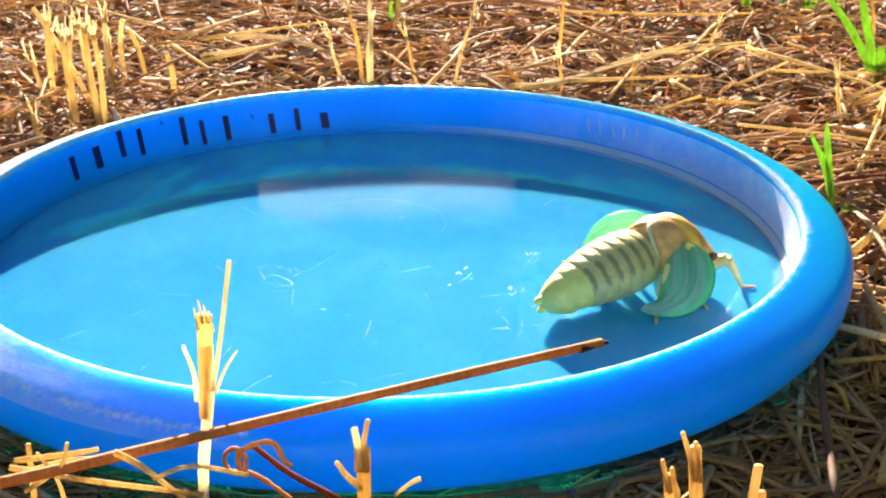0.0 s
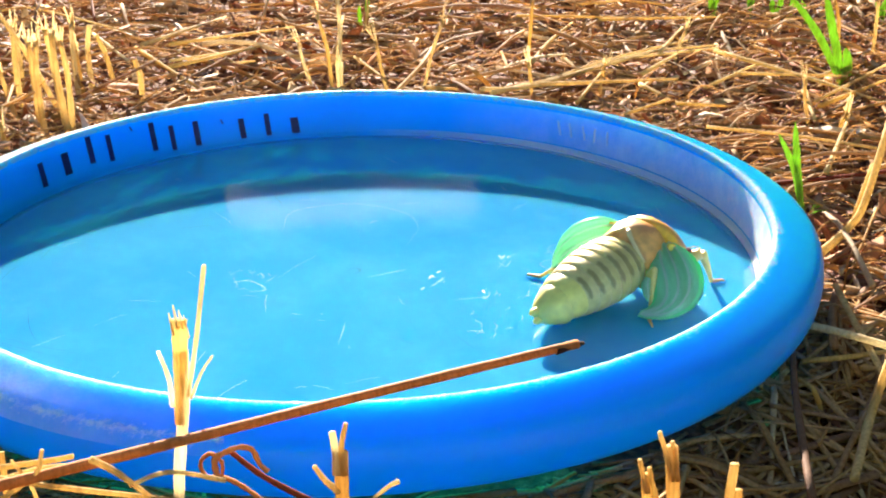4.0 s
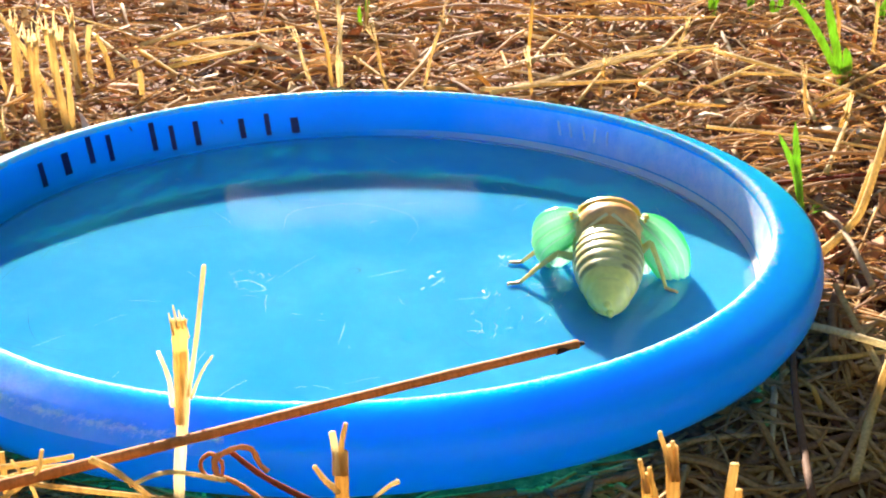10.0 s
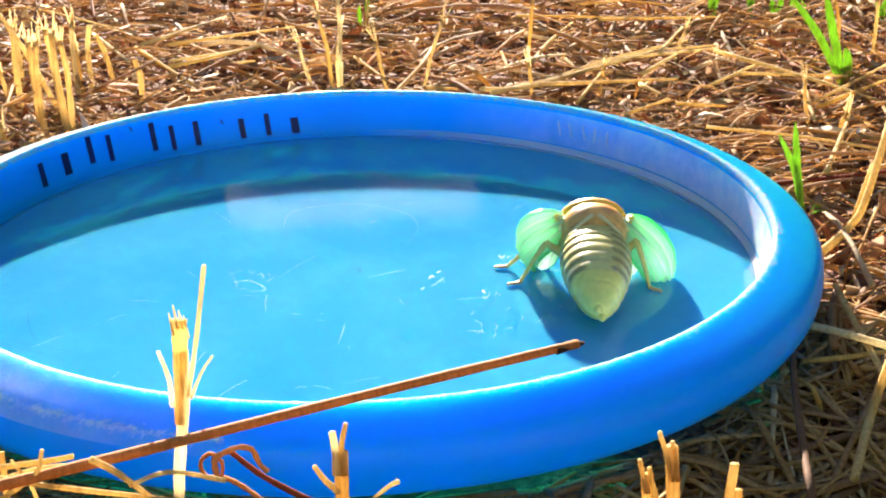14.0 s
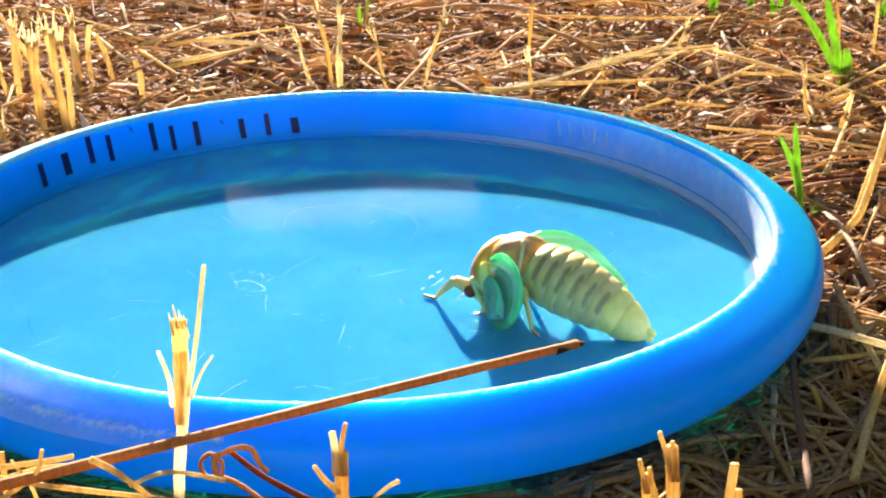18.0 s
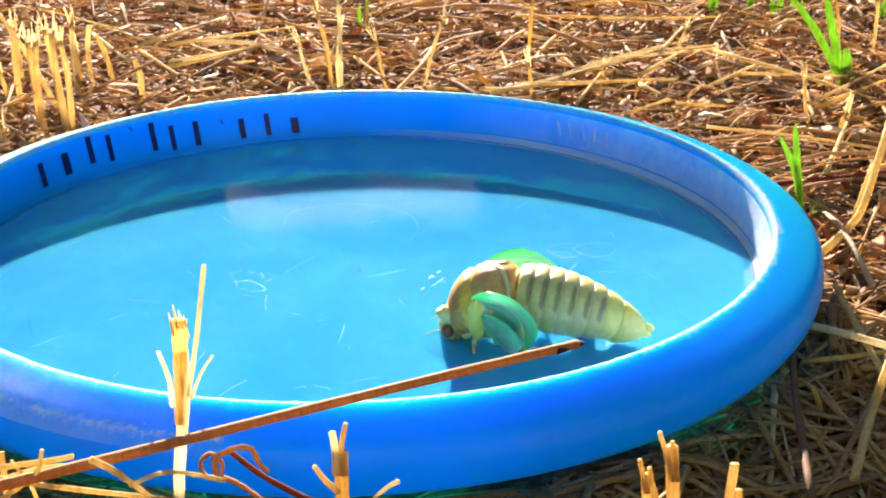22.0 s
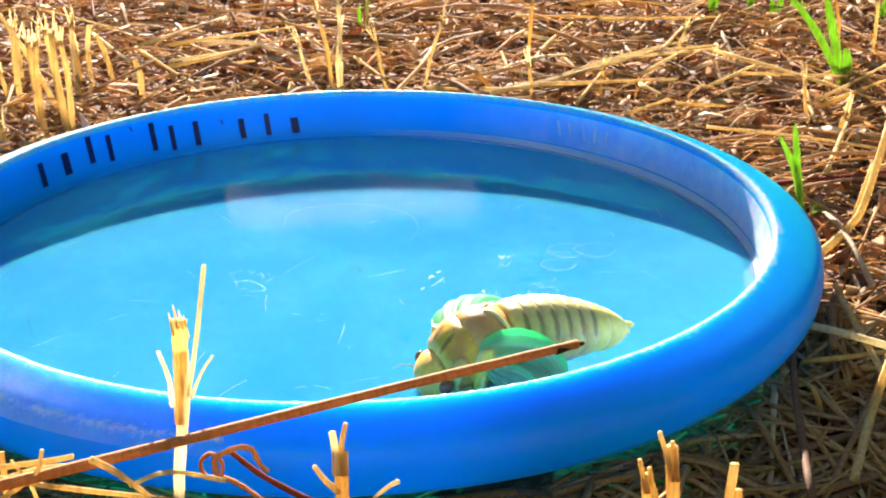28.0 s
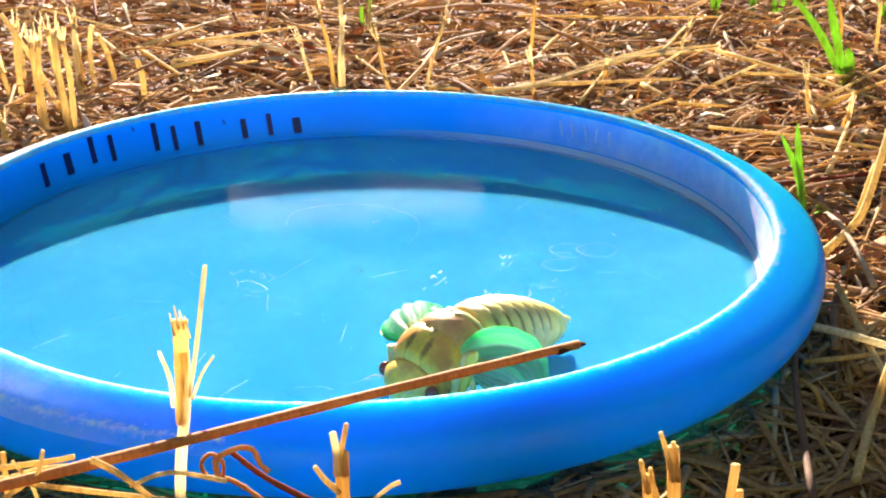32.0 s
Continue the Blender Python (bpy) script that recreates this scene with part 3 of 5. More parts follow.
for row in ((0.00026, (0.0166, -0.0161), (0.0174, -0.0142), (0.0181, -0.0156)),
            (0.00030, (0.0187, -0.0126), (0.0196, -0.0117)),
            (0.00026, (0.0144, -0.0220), (0.0153, -0.0208)),
            (0.00022, (0.0199, -0.0183), (0.0203, -0.0184)),
            (0.00030, (0.0282, -0.0237), (0.0288, -0.0253)),
            (0.00022, (0.0286, -0.0234), (0.0292, -0.0238)),
            (0.00018, (0.0344, -0.0036), (0.0349, -0.0057), (0.0359, -0.0037)),
            (0.00014, (0.0362, -0.0055), (0.0370, -0.0038)),
            (0.00010, (-0.0146, -0.0325), (-0.0124, -0.0327)),
            (0.00014, (-0.0083, -0.0330), (-0.0078, -0.0330)),
            (0.00014, (0.0039, 0.0214), (0.0058, 0.0224)),
            (0.00010, (0.0227, -0.0449), (0.0256, -0.0446), (0.0263, -0.0458))):  # whitish crumbs and dried drops
    mark(row[1:], row[0] * 0.6, CRUMB, "dried_drop")
for row in (((-0.0300, -0.0075), (-0.0292, -0.0096), (-0.0274, -0.0070), (-0.0269, -0.0084)),
            ((-0.0288, -0.0116), (-0.0275, -0.0153), (-0.0278, -0.0175)),
            ((-0.0254, -0.0072), (-0.0246, -0.0093), (-0.0238, -0.0080)),
            ((-0.0232, -0.0107), (-0.0224, -0.0094), (-0.0217, -0.0121), (-0.0228, -0.0120)),
            ((-0.0211, -0.0148), (-0.0199, -0.0129), (-0.0188, -0.0110)),
            ((-0.0270, -0.0182), (-0.0257, -0.0180), (-0.0247, -0.0187)),
            ((-0.0208, -0.0095), (-0.0199, -0.0116))):
    mark(row, 0.00010, TRAIL, "drip_trail", 3)
rng = random.Random(5)
for i in range(26):  # hatched drip trails where the insect sat
    x, y = 0.024 + 0.022 * rng.random(), -0.046 + 0.022 * rng.random()
    y += (x - 0.035) * 0.5
    a = rng.uniform(0.9, 1.5) if i < 18 else rng.uniform(0, 3)
    s = rng.uniform(0.0015, 0.004)
    mark([(x, y), (x + s * 0.4 * math.cos(a) + 0.0006, y + s * 0.5 * math.sin(a)), (x + s * math.cos(a), y + s * math.sin(a))], 0.00010, TRAIL, "drip_trail", 3)
for i in range(40):  # short random wear scratches
    r, a = 0.085 * math.sqrt(rng.random()), rng.uniform(0, 6.28)
    x, y, b, s = r * math.cos(a), r * math.sin(a), rng.uniform(0, 3.14), rng.uniform(0.0015, 0.009)
    mark([(x, y), (x + s * 0.5 * math.cos(b), y + s * 0.5 * math.sin(b) + 0.0003), (x + s * math.cos(b), y + s * math.sin(b))], rng.uniform(0.00003, 0.00007),
         SCRATCH if i % 4 else SCRATCH_DARK, "scratch" if i % 4 else "scuff_mark", 2)


# ------------------------------------------------------------ straw mulch
def litter(name, count, lengths, widths, mat, sides, label, seed, heights, spot=None, beyond=False):
    rng = random.Random(seed)
    verts, faces = [], []
    made = 0
    while made < count:
        y = -0.15 + 0.62 * rng.random() ** 1.15
        x = 0.03 + (y + 0.33) * rng.uniform(-0.62, 0.62)
        if spot:
            x, y = spot[0] + rng.gauss(0, spot[2]), spot[1] + rng.gauss(0, spot[3])
        if beyond:  # outside the wedge before the camera
            x, y = rng.uniform(-0.75, 0.75), rng.uniform(-0.75, 0.85)
            if -0.2 < y < 0.47 and abs(x - 0.03) < 0.6 * (y + 0.33) or math.hypot(x, y + 0.27) < 0.13:
                continue
        ln = rng.uniform(*lengths) * (0.6 + 0.4 * rng.random())
        if math.hypot(x, y) < 0.085:
            continue
        a = rng.gauss(0.25, 0.75) if rng.random() < 0.6 else rng.uniform(0, math.pi)
        dx, dy = math.cos(a) * ln / 2, math.sin(a) * ln / 2
        h = ground_height(x, y) + rng.uniform(*heights) ** 1.0
        tilt = rng.gauss(0, 0.10) * ln
        near = min(math.hypot(x + dx * k, y + dy * k) for k in (-1, -0.5, 0, 0.5, 1))
        if near < 0.1095:
            if near < (0.104 if y < -0.03 and x > 0.0 else 0.092):
                continue
            h = min(h, -0.0046)
            tilt = 0.0
        bow = rng.gauss(0, 0.07 if sides > 3 else 0.2) * ln
        arch = abs(rng.gauss(0, 0.05 if sides > 3 else 0.16)) * ln if near > 0.111 else 0.0
        pts = []
        for k in (-1, -0.5, 0, 0.5, 1):
            c = 1 - k * k
            pts.append(Vector((x + dx * k - math.sin(a) * bow * c, y + dy * k + math.cos(a) * bow * c, h + tilt * k + arch * c)))
        w = rng.uniform(*widths) / 2
        v, f = tube_data(pts, [w * rng.uniform(0.7, 1.1) for _ in pts], sides, len(verts), rng.uniform(0.35, 0.9))
        verts += v
        faces += f
        made += 1
    tagged(new(name, mesh_of(name, verts, faces, mat)), label, "straw", kind="stuff")


litter("straw_mulch", 2900, (0.018, 0.09), (0.0006, 0.0024), STRAW_BITS, 5, "dry golden and grey straw stalks strewn over soil", 11, (0.0005, 0.0050))
litter("straw_fibres", 8500, (0.005, 0.03), (0.00025, 0.0008), FIBRE, 3, "fine dry straw fibres and splinters over soil", 12, (0.0003, 0.0062))

litter("straw_mulch_around", 3600, (0.02, 0.09), (0.0009, 0.0026), STRAW_BITS, 4, "dry straw stalks strewn over the soil round about", 17, (0.0005, 0.0050), None, True)
litter("straw_beside_disc", 200, (0.015, 0.06), (0.0005, 0.0014), STRAW_BITS, 5, "weathered straw stalks packed round the rim of the disc", 15, (0.0003, 0.0040), (0.085, -0.085, 0.022, 0.025))
litter("straw_before_disc", 160, (0.015, 0.05), (0.0004, 0.0011), STRAW_BITS, 5, "weathered straw stalks packed before the disc", 16, (0.0003, 0.0050), (-0.02, -0.118, 0.035, 0.008))


def straw_bank(count, seed):
    """Stalks on the sloping soil under the overhanging lip, where light comes through the plastic."""
    rng = random.Random(seed)
    verts, faces = [], []
    while count:
        a, r = radians(rng.uniform(-80, -18)), rng.uniform(0.102, 0.128)
        ln, way = rng.uniform(0.014, 0.046), rng.gauss(0.3, 0.8)
        mid = Vector((r * math.cos(a), r * math.sin(a), 0))
        d = Vector((math.cos(way), math.sin(way), 0)) * ln / 2
        ends = [mid + d * k for k in (-1, -0.5, 0, 0.5, 1)]
        if min(q.length for q in ends) < 0.0995:
            continue
        lift = rng.uniform(0.0006, 0.0075)
        z0, z1 = (ground_height(q.x, q.y) + lift for q in (ends[0], ends[-1]))
        for k, q in enumerate(ends):
            z = max(z0 + (z1 - z0) * k / 4, ground_height(q.x, q.y) + 0.0006)
            q.z = min(z, -0.0052) if math.hypot(q.x, q.y) < 0.1105 else z
        w = rng.uniform(0.0005, 0.0018) / 2
        v, f = tube_data(ends, [w * rng.uniform(0.7, 1.1) for _ in ends], 5, len(verts), rng.uniform(0.35, 0.9))
        verts += v
        faces += f
        count -= 1
    tagged(new("straw_bank", mesh_of("straw_bank", verts, faces, STRAW_BITS)), "dry straw stalks in teal light below the lip of the disc", "straw", kind="stuff")


straw_bank(420, 18)


def leaf_bits(count, seed, small, large, mat, name, label):
    rng = random.Random(seed)
    verts, faces = [], []
    made = 0
    while made < count:
        y = -0.14 + 0.60 * rng.random() ** 1.1
        x = 0.03 + (y + 0.33) * rng.uniform(-0.62, 0.62)
        if math.hypot(x, y) < 0.116:
            continue
        made += 1
        s, w = rng.uniform(small, large), rng.uniform(0.12, 0.45)
        m = Matrix.Translation((x, y, ground_height(x, y) + rng.uniform(0.0008, 0.0062))) @ Euler((rng.gauss(0, 0.5), rng.gauss(0, 0.5), rng.uniform(0, 6.3))).to_matrix().to_4x4()
        b, c = len(verts), rng.uniform(-0.5, 0.5)
        for top in (0.00012, -0.00012):
            for u in (-1, -0.4, 0.4, 1):
                half = w * s * (1 - 0.75 * abs(u) ** 2.2) * rng.uniform(0.5, 1.3)
                for v in (-1, 1):
                    verts.append(m @ Vector((u * s / 1.6 + rng.uniform(-0.08, 0.08) * s, v * half / 2, top + c * s * (u * u) * 0.5 + abs(v) * half * 0.2)))
        for i in range(3):
            q = b + i * 2
            faces += [(q, q + 1, q + 3, q + 2), (q + 8, q + 10, q + 11, q + 9)]
            faces += [(q, q + 2, q + 10, q + 8), (q + 1, q + 9, q + 11, q + 3)]
        faces += [(b, b + 8, b + 9, b + 1), (b + 6, b + 7, b + 15, b + 14)]
    tagged(new(name, mesh_of(name, verts, faces, mat)), label, "leaf litter", kind="stuff")


leaf_bits(4200, 21, 0.002, 0.012, CHIP, "dead_leaf_bits", "brown and pale dead leaf crumbs among straw")
leaf_bits(800, 22, 0.004, 0.013, HUSK, "straw_husks", "bleached pale straw husks and flakes over the mulch")


def clods(count, seed):
    rng = random.Random(seed)
    verts, faces = [], []
    for _ in range(count):
        y = -0.1 + 0.5 * rng.random()
        x = 0.03 + (y + 0.33) * rng.uniform(-0.2, 0.62)
        if math.hypot(x, y) < 0.117:
            continue
        b, s = len(verts), rng.uniform(0.0008, 0.0034)
        z = ground_height(x, y) + s * 0.4
        for lat in (-0.8, 0.0, 0.8):
            for k in range(6):
                a = k * math.pi / 3 + lat
                q = s * rng.uniform(0.75, 1.15)
                verts.append((x + q * math.cos(a) * math.cos(lat), y + q * math.sin(a) * math.cos(lat), z + q * math.sin(lat) * 0.8))
        for i in range(2):
            for k in range(6):
                a, c = b + i * 6 + k, b + i * 6 + (k + 1) % 6
                faces.append((a, c, c + 6, a + 6))
        faces += [tuple(b + k for k in range(6))[::-1], tuple(b + 12 + k for k in range(6))]
    tagged(new("soil_crumbs", mesh_of("soil_crumbs", verts, faces, SOIL)), "reddish brown soil crumbs between straw", "soil", kind="stuff")


clods(1500, 31)


# ------------------------------------------------------------ single stalks
def stalk(name, points, r0, r1, mat=STRAW, label="dry golden straw stalk lying on the mulch", category="straw", group="straw stalks on the ground", seed=1, flat=0.8, node=False):
    ob = tagged(new(name, stem(name, points, r0, r1, mat, 7, 0.07, flat, 4, seed)), label, category, group)
    if node:
        line = smooth_line(points, 4)
        p, q = line[len(line) * 2 // 3], line[len(line) * 2 // 3 - 1]
        w = (p - q).normalized() * r0
        v, f = tube_data([p - w * 0.9, p - w * 0.4, p + w * 0.4, p + w * 0.9], [r0, r0 * 1.35, r0 * 1.35, r0], 7)
        part("node", mesh_of("node", v, f, TWIG_DARK), ob, "dark joint")
    return ob


def stubble(base, tip, radius, seed, frayed=True, mat=STRAW, r1=0.85):
    """An upright cut stalk, split and frayed at its top."""
    rng = random.Random(seed)
    b, t = Vector(base), Vector(tip)
    mid = b.lerp(t, 0.55) + Vector((rng.uniform(-1, 1), rng.uniform(-1, 1), 0)) * 0.0012
    low = b - Vector((0, 0, 0.004))
    ob = tagged(new("stubble_stalk", stem("stubble_stalk", [low, mid, t], radius, radius * r1, mat, 7, 0.08, 0.85, 5, seed)),
                "upright cut straw stalk with a frayed pale top", "straw stubble", "standing stubble stalks")
    if frayed:
        way = (t - b).normalized()
        for k in range(rng.randint(4, 7)):
            side = Vector((rng.uniform(-1, 1), rng.uniform(-0.6, 0.6), 0)) * radius
            end = t + way * rng.uniform(0.002, 0.0075) + side * rng.uniform(0.9, 3.4)
            part("splinter", stem("splinter", [t - way * 0.002 + side * 0.7, t + side, end], radius * 0.5, radius * 0.22, STRAW_PALE, 4, 0.1, 0.6, 2, seed + k), ob)
    if rng.random() < 0.5:
        s = Vector((rng.choice((-1, 1)) * 0.003, -0.001, 0.003))
        p = b.lerp(t, rng.uniform(0.3, 0.6))
        part("sheath", stem("sheath", [p, p + s * 0.5, p + s], radius * 0.6, radius * 0.2, mat, 4, 0.1, 0.5, 3, seed), ob)
    return ob


for i, (b, t) in enumerate([[(-0.1007, 0.1502, -0.006), (-0.1185, 0.1502, 0.0293)],
                            [(-0.1178, 0.1591, -0.006), (-0.117, 0.1591, 0.0229)],
                            [(-0.1077, 0.1424, -0.006), (-0.108, 0.1424, 0.0211)],
                            [(-0.1046, 0.1353, -0.006), (-0.1035, 0.1353, 0.0232)],
                            [(-0.0972, 0.136, -0.006), (-0.1003, 0.136, 0.0268)],
                            [(-0.0939, 0.1252, -0.006), (-0.096, 0.1252, 0.0279)],
                            [(-0.0939, 0.1291, -0.006), (-0.0943, 0.1291, 0.0244)],
                            [(-0.1004, 0.1743, -0.006), (-0.1002, 0.1743, 0.0205)],
                            [(-0.0992, 0.1766, -0.006), (-0.1006, 0.1766, 0.0105)],
                            [(-0.0982, 0.1888, -0.006), (-0.0969, 0.1888, 0.0168)],
                            [(-0.1158, 0.1459, -0.006), (-0.1203, 0.1459, 0.0118)],
                            [(-0.1076, 0.1027, -0.006), (-0.1096, 0.1027, 0.0052)],
                            [(-0.1254, 0.1913, -0.006), (-0.1256, 0.1913, 0.011)],
                            [(-0.0893, 0.188, -0.006), (-0.0946, 0.188, 0.0133)],
                            [(-0.0758, 0.1643, -0.006), (-0.0772, 0.1643, 0.0093)]] + [
                            [(-0.0128, 0.1727, -0.006), (-0.0188, 0.1727, 0.0123)],
                            [(-0.0064, 0.1681, -0.006), (-0.0114, 0.1681, 0.0236)],
                            [(-0.0043, 0.1719, -0.006), (-0.0025, 0.1719, 0.0164)],
                            [(-0.0033, 0.1678, -0.006), (-0.0035, 0.1678, 0.0286)],
                            [(0.0145, 0.1662, -0.006), (0.0097, 0.1662, 0.0138)],
                            [(0.026, 0.1651, -0.006), (0.0345, 0.1651, 0.0212)],
                            [(0.0739, 0.2186, -0.006), (0.0752, 0.2186, 0.0173)],
                            [(0.0057, 0.268, -0.006), (0.0087, 0.268, 0.0116)],
                            [(0.066, 0.1498, -0.006), (0.0636, 0.1498, 0.0086)],
                            [(0.0917, 0.1591, -0.006), (0.0933, 0.1591, 0.0046)],
                            [(0.1308, 0.2036, -0.006), (0.1356, 0.2036, 0.0078)],
                            [(0.1565, 0.1164, -0.006), (0.1529, 0.1164, 0.0089)],
                            [(0.1586, 0.0936, -0.006), (0.1592, 0.0936, 0.0035)],
                            [(0.2174, 0.2102, -0.006), (0.2166, 0.2102, 0.0175)],
                            [(0.2093, 0.2266, -0.006), (0.2052, 0.2266, 0.0134)]]):
    stubble(b, t, 0.0011 if i < 15 else 0.0008, 40 + i, i not in (0, 9, 13, 14))

# stalks lying behind and beside the disc
for i, line in enumerate((
        [(-0.0858, 0.2188, 0.001), (-0.0542, 0.1542, 0.001)],
        [(-0.1596, 0.2995, 0.001), (-0.1455, 0.3047, 0.001), (-0.0899, 0.2453, 0.001)],
        [(0.1445, 0.1923, 0.001), (0.1649, 0.1501, 0.001), (0.1805, 0.1127, 0.001)],
        [(0.1094, 0.1185, 0.001), (0.1255, 0.1135, 0.001)],
        [(0.0269, 0.1468, 0.001), (0.0377, 0.1435, 0.001)],
        [(0.1122, 0.0904, 0.001), (0.1358, 0.0791, 0.001), (0.1591, 0.0627, 0.001)],
        [(0.049, 0.1371, 0.001), (0.0786, 0.158, 0.001), (0.1267, 0.1988, 0.001)],
        [(-0.1078, 0.247, 0.001), (-0.0844, 0.1949, 0.001)],
        [(0.0664, 0.147, 0.001), (0.1187, 0.1502, 0.001)],
        [(0.093, 0.1783, 0.001), (0.147, 0.1969, 0.001)],
        [(-0.0843, 0.2237, 0.001), (-0.0547, 0.2768, 0.001)],
        [(0.1415, 0.1564, 0.001), (0.1813, 0.1485, 0.001)],
        [(0.1104, 0.2549, 0.001), (0.1667, 0.2556, 0.001)],
        [(-0.0694, 0.1953, 0.001), (-0.0424, 0.2117, 0.001), (-0.0153, 0.2371, 0.001)],
        [(-0.0681, 0.1853, 0.001), (-0.0235, 0.2293, 0.001)],
        [(-0.0755, 0.2439, 0.001), (-0.0568, 0.2721, 0.001)],
        [(-0.073, 0.2236, 0.001), (-0.0157, 0.2575, 0.001)],
        [(0.0021, 0.1951, 0.001), (0.0134, 0.1567, 0.001)],
        [(0.0456, 0.142, 0.001), (0.0663, 0.1463, 0.001), (0.1129, 0.1895, 0.001), (0.1479, 0.2018, 0.001)],
        [(0.0705, 0.1522, 0.001), (0.105, 0.1864, 0.001), (0.1383, 0.2109, 0.001)],
        [(0.1208, 0.1887, 0.001), (0.1432, 0.2366, 0.001)],
        [(0.0763, 0.1215, 0.001), (0.0948, 0.1667, 0.001)],
        [(0.1075, 0.1587, 0.001), (0.1279, 0.1881, 0.001)],
        [(0.1252, 0.1377, 0.001), (0.153, 0.1683, 0.001)],
        [(0.1034, 0.1444, 0.001), (0.1081, 0.1272, 0.001)],
        [(0.0894, 0.1066, 0.001), (0.1089, 0.1242, 0.001)],
        [(0.1069, 0.2897, 0.001), (0.1286, 0.2958, 0.001)],
        [(0.0753, 0.2669, 0.001), (0.1284, 0.2569, 0.001)],
        [(0.0696, 0.1796, 0.001), (0.0809, 0.2122, 0.001), (0.0977, 0.2502, 0.001)],
        [(0.1572, 0.1162, 0.001), (0.2022, 0.1637, 0.001)],
        [(0.1567, 0.1107, 0.001), (0.1928, 0.1418, 0.001)],
        [(0.1335, 0.0435, 0.001), (0.1484, 0.0721, 0.001), (0.1593, 0.0931, 0.001)],
        [(0.1585, 0.1301, 0.001), (0.149, 0.094, 0.001)],
        [(-0.046, 0.1877, 0.001), (-0.0363, 0.1922, 0.001)],
        [(0.0827, 0.1857, 0.001), (0.0847, 0.1676, 0.001)],
        [(0.1506, 0.2828, 0.001), (0.13, 0.2985, 0.001)])):
    stalk("straw_stalk", line, (0.0010, 0.0007, 0.0011, 0.0008)[i % 4], 0.0005, seed=60 + i, node=i == 0)
stalk("straw_stalk", [(0.0921, -0.0553, 0.0030), (0.0976, -0.0622, 0.0040), (0.1055, -0.0683, 0.0035)], 0.0010, 0.0009, STRAW, seed=90)
stalk("straw_stalk", [(0.1079, -0.0300, 0.0000), (0.1024, -0.0567, 0.0020), (0.1000, -0.0751, 0.0015)], 0.0008, 0.0007, STRAW, seed=91)
stalk("straw_stalk", [(0.0993, -0.0778, 0.0060), (0.0962, -0.0796, -0.0050), (0.0859, -0.0980, -0.0060)], 0.0010, 0.0009, STRAW, seed=92)
stalk("straw_stalk", [(0.1129, -0.0074, -0.0020), (0.1208, -0.0038, 0.0030), (0.1249, -0.0023, 0.0090), (0.1342, 0.0099, 0.0260)], 0.0012, 0.0010, STRAW, seed=93)
stalk("straw_stalk", [(0.1233, -0.0008, 0.0040), (0.1299, 0.0069, 0.0160)], 0.0008, 0.0006, STRAW, seed=94)
stalk("straw_stalk", [(0.0869, -0.0604, -0.0045), (0.0833, -0.0602, -0.0090), (0.0770, -0.0665, -0.0130)], 0.0007, 0.0006, STRAW, seed=95)
stalk("straw_stalk", [(0.0519, -0.0704, -0.0130), (0.0596, -0.0715, -0.0130), (0.0704, -0.0713, -0.0130)], 0.0009, 0.0008, STRAW, seed=96)
stalk("straw_stalk", [(0.0487, -0.0745, -0.0100), (0.0505, -0.0814, -0.0120), (0.0512, -0.0900, -0.0120)], 0.0009, 0.0008, STRAW, seed=97)
stalk("straw_stalk", [(0.0737, -0.0657, -0.0120), (0.0646, -0.0777, -0.0120), (0.0558, -0.0900, -0.0110)], 0.0007, 0.0006, STRAW, seed=98)
stalk("straw_stalk", [(0.0689, -0.0659, -0.0110), (0.0727, -0.0689, -0.0120), (0.0735, -0.0701, -0.0120)], 0.0006, 0.0005, STRAW, seed=99)
stalk("straw_stalk", [(0.1006, -0.0782, -0.0100), (0.0923, -0.0775, -0.0110), (0.0818, -0.0791, -0.0120)], 0.0006, 0.0005, STRAW, seed=100)
stalk("straw_stalk", [(0.0711, -0.0851, -0.0120), (0.0854, -0.0844, -0.0120)], 0.0010, 0.0009, STRAW, seed=101)
stalk("straw_stalk", [(0.0754, -0.0641, -0.0130), (0.0716, -0.0746, -0.0130), (0.0659, -0.0919, -0.0130)], 0.0009, 0.0009, STRAW, seed=102)
stalk("straw_stalk", [(0.0899, -0.0598, -0.0030), (0.0990, -0.0605, -0.0020), (0.1078, -0.0588, -0.0020)], 0.0007, 0.0006, STRAW, seed=103)
stalk("straw_stalk", [(0.0868, -0.0669, -0.0032), (0.0872, -0.0732, -0.0020), (0.0913, -0.0695, -0.0100)], 0.0006, 0.0005, STRAW, seed=104)
stalk("dry_twig", [(0.0874, -0.0593, 0.0020), (0.0801, -0.0820, 0.0020), (0.0695, -0.1194, 0.0040)], 0.0006, 0.0008, TWIG_DARK, label="dark brown dry twig on the ground beside the disc", category="twig", group="twigs", seed=105)
stalk("red_stem", [(0.1169, 0.0439, -0.0020), (0.1343, 0.0419, 0.0000), (0.1580, 0.0522, -0.0020)], 0.0008, 0.0007, RED_STEM, label="thin red brown stem across the mulch", category="stem", group="red stems", seed=106)
stalk("red_stem", [(-0.1153, 0.2895, -0.0030), (-0.1224, 0.3213, 0.0040)], 0.0007, 0.0006, RED_STEM, label="thin red brown stem across the mulch", category="stem", group="red stems", seed=107)

